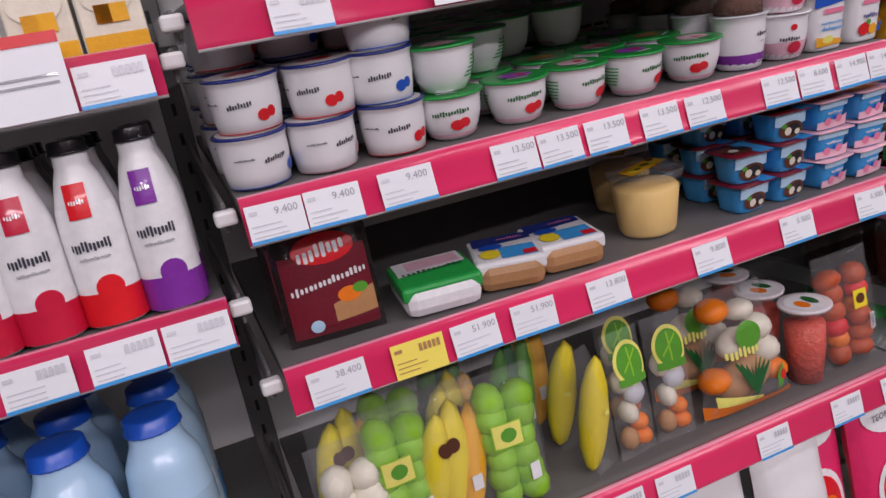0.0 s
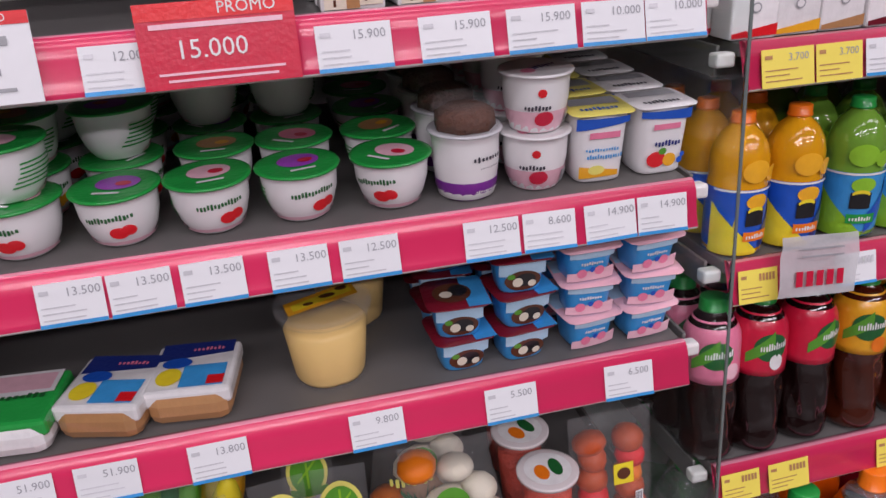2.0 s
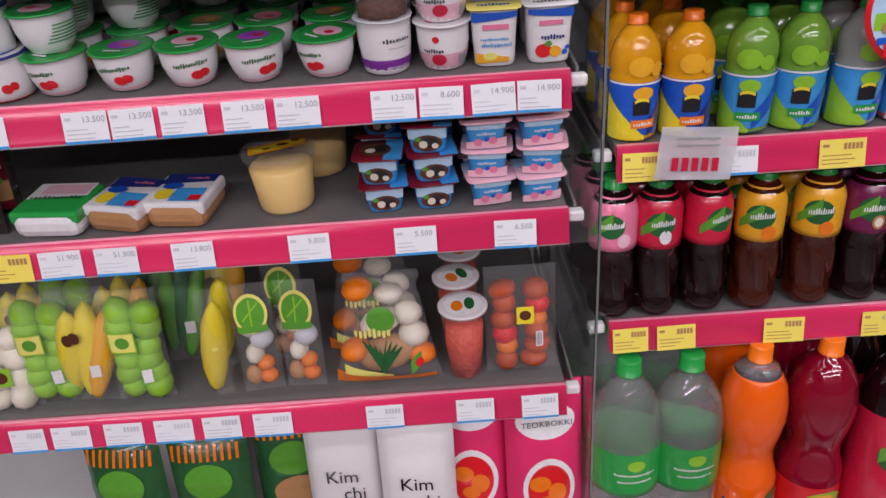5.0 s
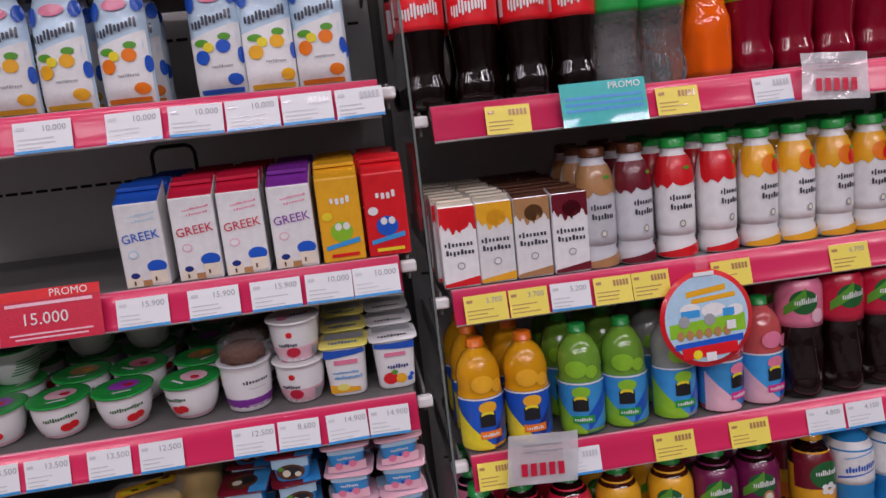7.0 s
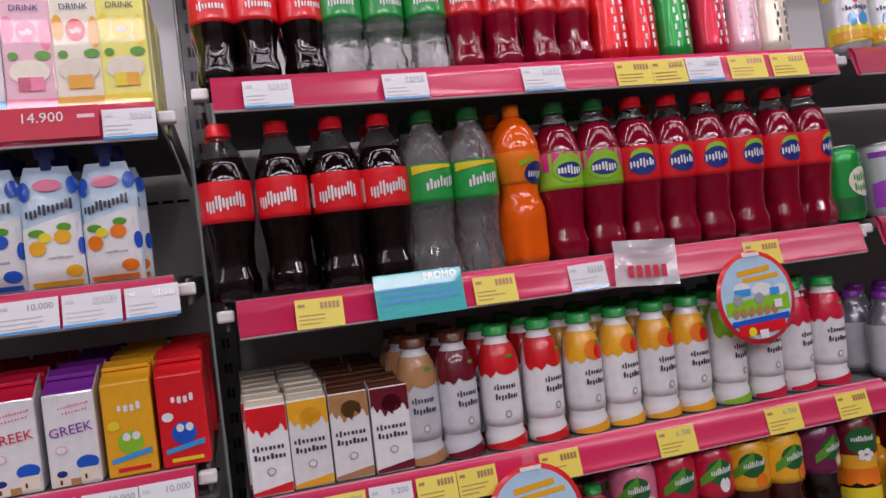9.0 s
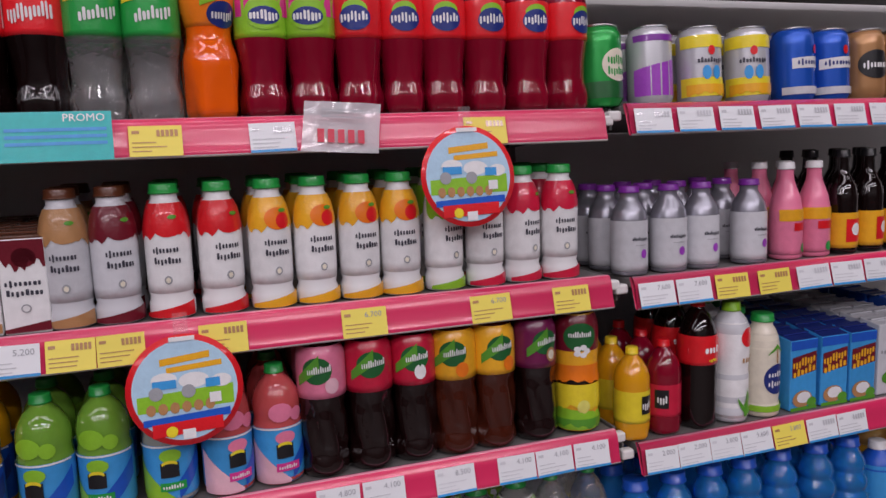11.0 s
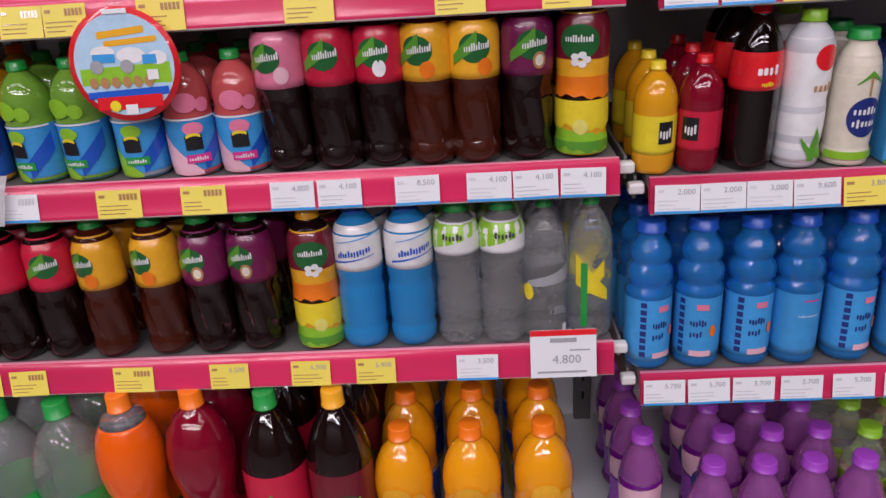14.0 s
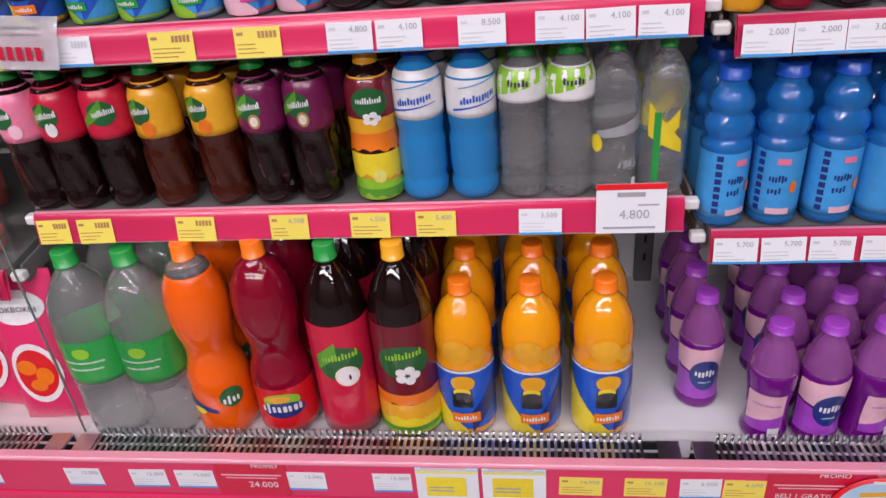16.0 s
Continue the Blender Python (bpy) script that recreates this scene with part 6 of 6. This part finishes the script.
TAGS = {
    ("A", 0): [("w", 1.32, .055), ("w", 1.378, .057), ("w", 1.534, .055)],
    ("A", 1): [("w", 1.187, .062, "10.000"), ("w", 1.284, .06, "10.000"), ("w", 1.352, .06, "10.000"), ("w", 1.415, .06, "10.000"), ("w", 1.477, .058), ("w", 1.537, .055)],
    ("A", 2): [("w", 0.84, .055), ("w", 1.261, .058, "15.900"), ("w", 1.341, .058, "15.900"), ("w", 1.412, .058, "15.900"), ("w", 1.474, .055, "10.000"), ("w", 1.53, .055, "10.000"), ("w", 1.09, .05, "12.000")],
    ("A", 3): [("w", .776, .052, "9.400"), ("w", .830, .053, "9.400"), ("w", .903, .055, "9.400"), ("w", 1.019, .05, "13.500"), ("w", 1.071, .049, "13.500"), ("w", 1.127, .05, "13.500"), ("w", 1.196, .049, "13.500"), ("w", 1.255, .05, "12.500"), ("w", 1.362, .05, "12.500"), ("w", 1.415, .049, "8.600"), ("w", 1.473, .049, "14.900"), ("w", 1.524, .049, "14.900")],
    ("A", 4): [("w", .795, .058, "38.400"), ("y", .879, .056), ("w", .942, .052, "51.900"), ("w", 1.01, .052, "51.900"), ("w", 1.103, .051, "13.800"), ("w", 1.244, .05, "9.800"), ("w", 1.373, .051, "5.500"), ("w", 1.494, .051, "6.500")],
    ("A", 5): [("w", .819, .048), ("w", .879, .053), ("w", .951, .053), ("w", 1.02, .053), ("w", 1.086, .052), ("w", 1.156, .053), ("w", 1.31, .051), ("w", 1.434, .052), ("w", 1.523, .05)],
    ("B", 0): [("w", 1.686, .057), ("w", 1.853, .057), ("w", 2.037, .057), ("y", 2.170, .054), ("y", 2.224, .053), ("w", 2.28, .056), ("y", 2.350, .06), ("y", 2.42, .06)],
    ("B", 1): [("y", 1.715, .056), ("y", 1.934, .056), ("w", 2.062, .053), ("y", 2.329, .058)],
    ("B", 2): [("y", 1.662, .055, "3.700"), ("y", 1.612 + 0.105, .050, "3.700"), ("w", 1.772, .052, "5.200"), ("y", 1.828, .05), ("y", 1.879, .05), ("y", 1.989, .054), ("y", 2.156, .056, "6.700"), ("y", 2.324, .056, "6.700"), ("y", 2.441, .054)],
    ("B", 3): [("y", 1.650, .045), ("w", 1.766, .05), ("y", 1.893, .056), ("y", 1.999, .056), ("w", 2.109, .054, "4.800"), ("w", 2.167, .054, "4.100"), ("w", 2.262, .054, "8.500"), ("w", 2.349, .054, "4.100"), ("w", 2.405, .054, "4.100"), ("w", 2.462, .054, "4.100")],
    ("B", 4): [("y", 1.650, .048), ("y", 1.712, .052), ("y", 1.858, .055), ("y", 1.99, .053, "6.500"), ("y", 2.101, .053, "6.500"), ("y", 2.189, .053, "5.400"), ("w", 2.325, .055, "3.500")],
    ("C", 1): [("w", 2.58, .06), ("w", 2.65, .06), ("w", 2.72, .06), ("w", 2.79, .06), ("w", 2.86, .06), ("w", 2.93, .06), ("w", 3.0, .06), ("w", 3.07, .06)],
    ("C", 2): [("w", 2.576, .058, "7.600"), ("w", 2.638, .058, "7.600"), ("y", 2.704, .058), ("y", 2.780, .058), ("w", 2.854, .062), ("w", 2.92, .062), ("w", 2.986, .062), ("w", 3.052, .062), ("w", 3.12, .062)],
    ("C", 3): [("w", 2.575, .054, "2.000"), ("w", 2.630, .054, "2.000"), ("w", 2.685, .054, "3.000"), ("w", 2.741, .055, "9.600"), ("y", 2.802, .06, "3.800"), ("w", 2.865, .058), ("w", 2.925, .058), ("w", 3.06, .06), ("w", 3.2, .06)],
    ("C", 4): [("w", 2.574, .055, "5.700"), ("w", 2.633, .055, "5.700"), ("w", 2.692, .055, "5.700"), ("w", 2.755, .055, "5.700"), ("w", 2.823, .055, "5.700"), ("w", 2.89, .055, "5.700"), ("w", 2.955, .055), ("w", 3.03, .055), ("w", 3.1, .055), ("w", 3.17, .055)],
    ("Z", 0): [("w", .678, .058)],
    ("Z", 1): [("w", .48, .056), ("w", .553, .056), ("w", .623, .06), ("w", .685, .058)],
}
for (sec, n), some in TAGS.items():
    for c, x, w, *price in some:
        tag(sec, DECKS[sec][n], x, w, c == "y", price[0] if price else "")
for c, x, w, price in (("w", 1.76, .055, "15.000"), ("w", 1.83, .058, "15.000"), ("w", 1.994, .055, "15.000"), ("w", 2.116, .054, "15.000"), ("y", 2.373, .057, "14.900"), ("y", 2.458, .055, "15.100"), ("w", 2.529, .053, "6.000"), ("y", 2.585, .054, "6.500"), ("w", 1.66, .055, "15.000"), ("w", 1.5, .055, "")):
    tag("tray", 0.391, x, w, c == "y", price)


def sign(label, x, y, z, w, h, paper, items, words=(), rx=0.0, rz=0.0, ry=0.0):
    """A flat printed card; words: (text, size, u, v, colour)."""
    root = tagged(new("promotion_sign"), label, "sign", "promotion signs")
    card = part("card", box_mesh("card", -w / 2, w / 2, -0.0006, 0.0, -h / 2, h / 2, ink(paper) if isinstance(paper, str) else paper, 0.0002), root)
    if items:
        part("print", print_mesh("print", flat_items(items, w, h), flat_surf(-0.0005)), card)
    for body, size, u, v, c in words:
        t = part("lettering", text_mesh(body, size, ink(c)), card)
        t.matrix_basis = pose(u * w, -0.0016, v * h, 90)
    root.matrix_basis = pose(x, y, z, rx, ry, rz)
    return root


LINES = [rect(-0.4, 0.4, -0.02 - 0.09 * k, 0.01 - 0.09 * k, 1) for k in range(2)]
sign("red promotion card clipped on the price rail", 1.163, 0.7675, 1.256, 0.112, 0.060, "crimson", [("red", rect(-0.5, 0.5, 0.30, 0.5)), ("lightpink", [rect(-0.42, 0.42, 0.20, 0.26, 1), rect(-0.4, 0.4, -0.34, -0.31, 1), rect(-0.35, 0.35, -0.42, -0.39, 1)])], [("PROMO", 0.012, 0.20, 0.40, "white"), ("15.000", 0.019, -0.05, -0.06, "white")], -9)
sign("white promotion card with red head on the price rail", 1.000, 0.7675, 1.258, 0.080, 0.062, PAPER, [("red", rect(-0.5, 0.5, 0.36, 0.5)), ("grey", [rect(-0.3, 0.3, 0.14, 0.24, 1), rect(-0.2, 0.2, -0.18, -0.10, 1), rect(-0.3, 0.3, -0.36, -0.32, 1)])], [("PROMO", 0.008, 0.15, 0.43, "white")], -9)
sign("red price card under the yogurt cartons", 1.456, 0.7685, 1.652, 0.096, 0.036, "crimson", [("lightpink", rect(0.28, 0.46, 0.1, 0.22, 1))], [("14.900", 0.016, -0.08, 0.15, "white")], -9)
sign("teal promotion card on the price rail", 1.836, 0.7935, 1.423, 0.110, 0.054, "teal", [("sky", [rect(-0.45, 0.45, 0.10 - 0.14 * k, 0.17 - 0.14 * k, 1) for k in range(3)])], [("PROMO", 0.012, 0.25, 0.36, "white")], -9)
sign("white price card standing in the rail end", 2.438, 0.7935, 0.737, 0.086, 0.066, PAPER, [("red", rect(-0.5, 0.5, 0.38, 0.5)), ("grey", [rect(-0.2, 0.2, 0.24, 0.33, 1), rect(0.1, 0.4, 0.06, 0.09, 1), rect(-0.4, 0.35, -0.40, -0.36, 1)])], [("4.800", 0.017, 0.05, -0.12, "grey")], -9)
sign("white card leaning on the rail", 0.612, 0.7675, 1.228, 0.070, 0.066, PAPER, [("red", rect(-0.5, 0.5, 0.36, 0.5)), ("grey", LINES)], [], -9)
for x, words in ((1.915, [("PROMO", 0.011, 0.22, 0.40, "white"), ("24.000", 0.016, 0.15, -0.16, "white")]), (2.663, [("PROMO", 0.011, 0.28, 0.40, "white"), ("BELI 1 GRATIS 1", 0.0115, 0.0, -0.18, "white")])):
    sign("red promotion card on the tray rail", x, 0.6505, 0.395, 0.104, 0.066, "crimson", [("lightpink", [rect(-0.42, 0.42, 0.10, 0.14, 1), rect(-0.36, 0.36, 0.02, 0.05, 1)])], words)
for x in (2.193, 2.284):
    sign("pale card holding a yellow price tag on the tray rail", x, 0.6505, 0.393, 0.086, 0.066, PAPER, [("lemon", rect(-0.48, 0.48, 0.30, 0.38)), ("paleblue", rect(-0.5, 0.5, 0.38, 0.43)), ("lightpink", rect(-0.40, 0.30, 0.42, 0.49, 1)), ("yellow", rect(-0.34, 0.30, -0.36, 0.20)), ("grey", [rect(-0.3, 0.1, -0.12 - 0.1 * k, -0.08 - 0.1 * k, 1) for k in range(2)])], [("14.900", 0.011, 0.0, 0.06, "ink")])


def flyer(x, z, y=0.790, w=0.092):
    """A clear sleeve with a grey slip, bent over the rail."""
    root = tagged(new("plastic_flyer"), "crumpled clear sleeve with a grey slip over the rail", "flyer", "plastic flyers")
    nx, nz = 8, 6
    verts, faces = [], []
    for j in range(nz + 1):
        for i in range(nx + 1):
            u, v = i / nx - 0.5, j / nz - 0.5
            verts.append((u * w + 0.006 * v, 0.006 * v + 0.004 * noise.noise((u * 4 + x * 9, v * 4, 0.3)), v * 0.062))
    for j in range(nz):
        for i in range(nx):
            a = j * (nx + 1) + i
            faces.append((a, a + 1, a + nx + 2, a + nx + 1))
    me = mesh_of("sleeve", verts, faces, [mat("flyer_sleeve", (0.62, 0.62, 0.64), 0.15, coat=0.8, alpha=0.75, vary=0.2, bump=0.3, scale=30)])
    sl = part("sleeve", me, root)
    part("print", print_mesh("print", [("crimson", [rect(-0.03 + 0.012 * k, -0.022 + 0.012 * k, -0.020, -0.004, 1) for k in range(5)]), ("grey", [rect(-0.025, 0.025, 0.010 + 0.008 * k, 0.012 + 0.008 * k, 1) for k in range(2)])], lambda u, v, off: (u, -0.0045 - off, v)), sl)
    root.matrix_basis = pose(x, y, z, -8, 4, 0)


flyer(2.142, 1.424)
flyer(1.712, 0.984)


def round_sign(x, y, z, r=0.063):
    root = tagged(new("round_sign"), "round red-edged promotion disc hanging from the price rail", "sign", "round promotion signs")
    disc = part("disc", lathe("disc", [(r, -0.0005), (r * 1.003, 0.0), (r, 0.0005)], ink("red"), 40), root)
    disc.matrix_basis = pose(0, 0, 0, 90)
    items = [("paleblue", ell(0, 0, 0.90, 0.90, 20)), ("lime", wedge(-0.82, 0.82, -0.34, -0.05, -0.34, 0.02, 10)), ("amber", [wedge(-0.4, 0.45, 0.46, 0.58, 0.54, 0.66), wedge(-0.3, 0.65, 0.32, 0.42, 0.38, 0.48)]), ("white", [ell(-0.35, 0.22, 0.22, 0.12), ell(0.15, 0.16, 0.26, 0.14), ell(0.62, 0.10, 0.18, 0.12)]), ("sky", [rect(-0.55, -0.15, 0.05, 0.20), rect(0.35, 0.6, 0.0, 0.16)]), ("grey", [ell(-0.5, -0.02, 0.12, 0.12), ell(0.05, -0.03, 0.12, 0.12)]), ("tan", [ell(-0.6 + 0.2 * k, -0.30, 0.08, 0.10) for k in range(6)]), ("blue", wedge(-0.74, 0.74, -0.58, -0.46, -0.54, -0.40)), ("red", wedge(-0.60, 0.60, -0.80, -0.56, -0.76, -0.53)), ("white", rect(0.4, 0.6, -0.28, -0.10, 1)), ("white", rect(-0.10, 0.12, -0.88, -0.70, 1)), ("yellow", ell(-0.28, -0.72, 0.10, 0.10)), ("white", rect(-0.22, 0.22, 0.88, 0.96, 1))]
    part("print", print_mesh("print", flat_items(items, r, r), flat_surf(-0.0006)), disc).matrix_basis = pose(0, 0, 0, -90)
    part("hanger", box_mesh("hanger", -0.008, 0.008, -0.0004, 0.0004, r - 0.004, r + 0.024, FILM), root, "clear plastic hanger")
    root.matrix_basis = pose(x, y, z, -3, 0, rng.uniform(-3, 3))


round_sign(2.297, 0.785, 1.358)
round_sign(1.943, 0.785, 1.136)
round_sign(2.747, 0.640, 0.366, 0.060)
round_sign(2.851, 0.638, 0.375, 0.060)
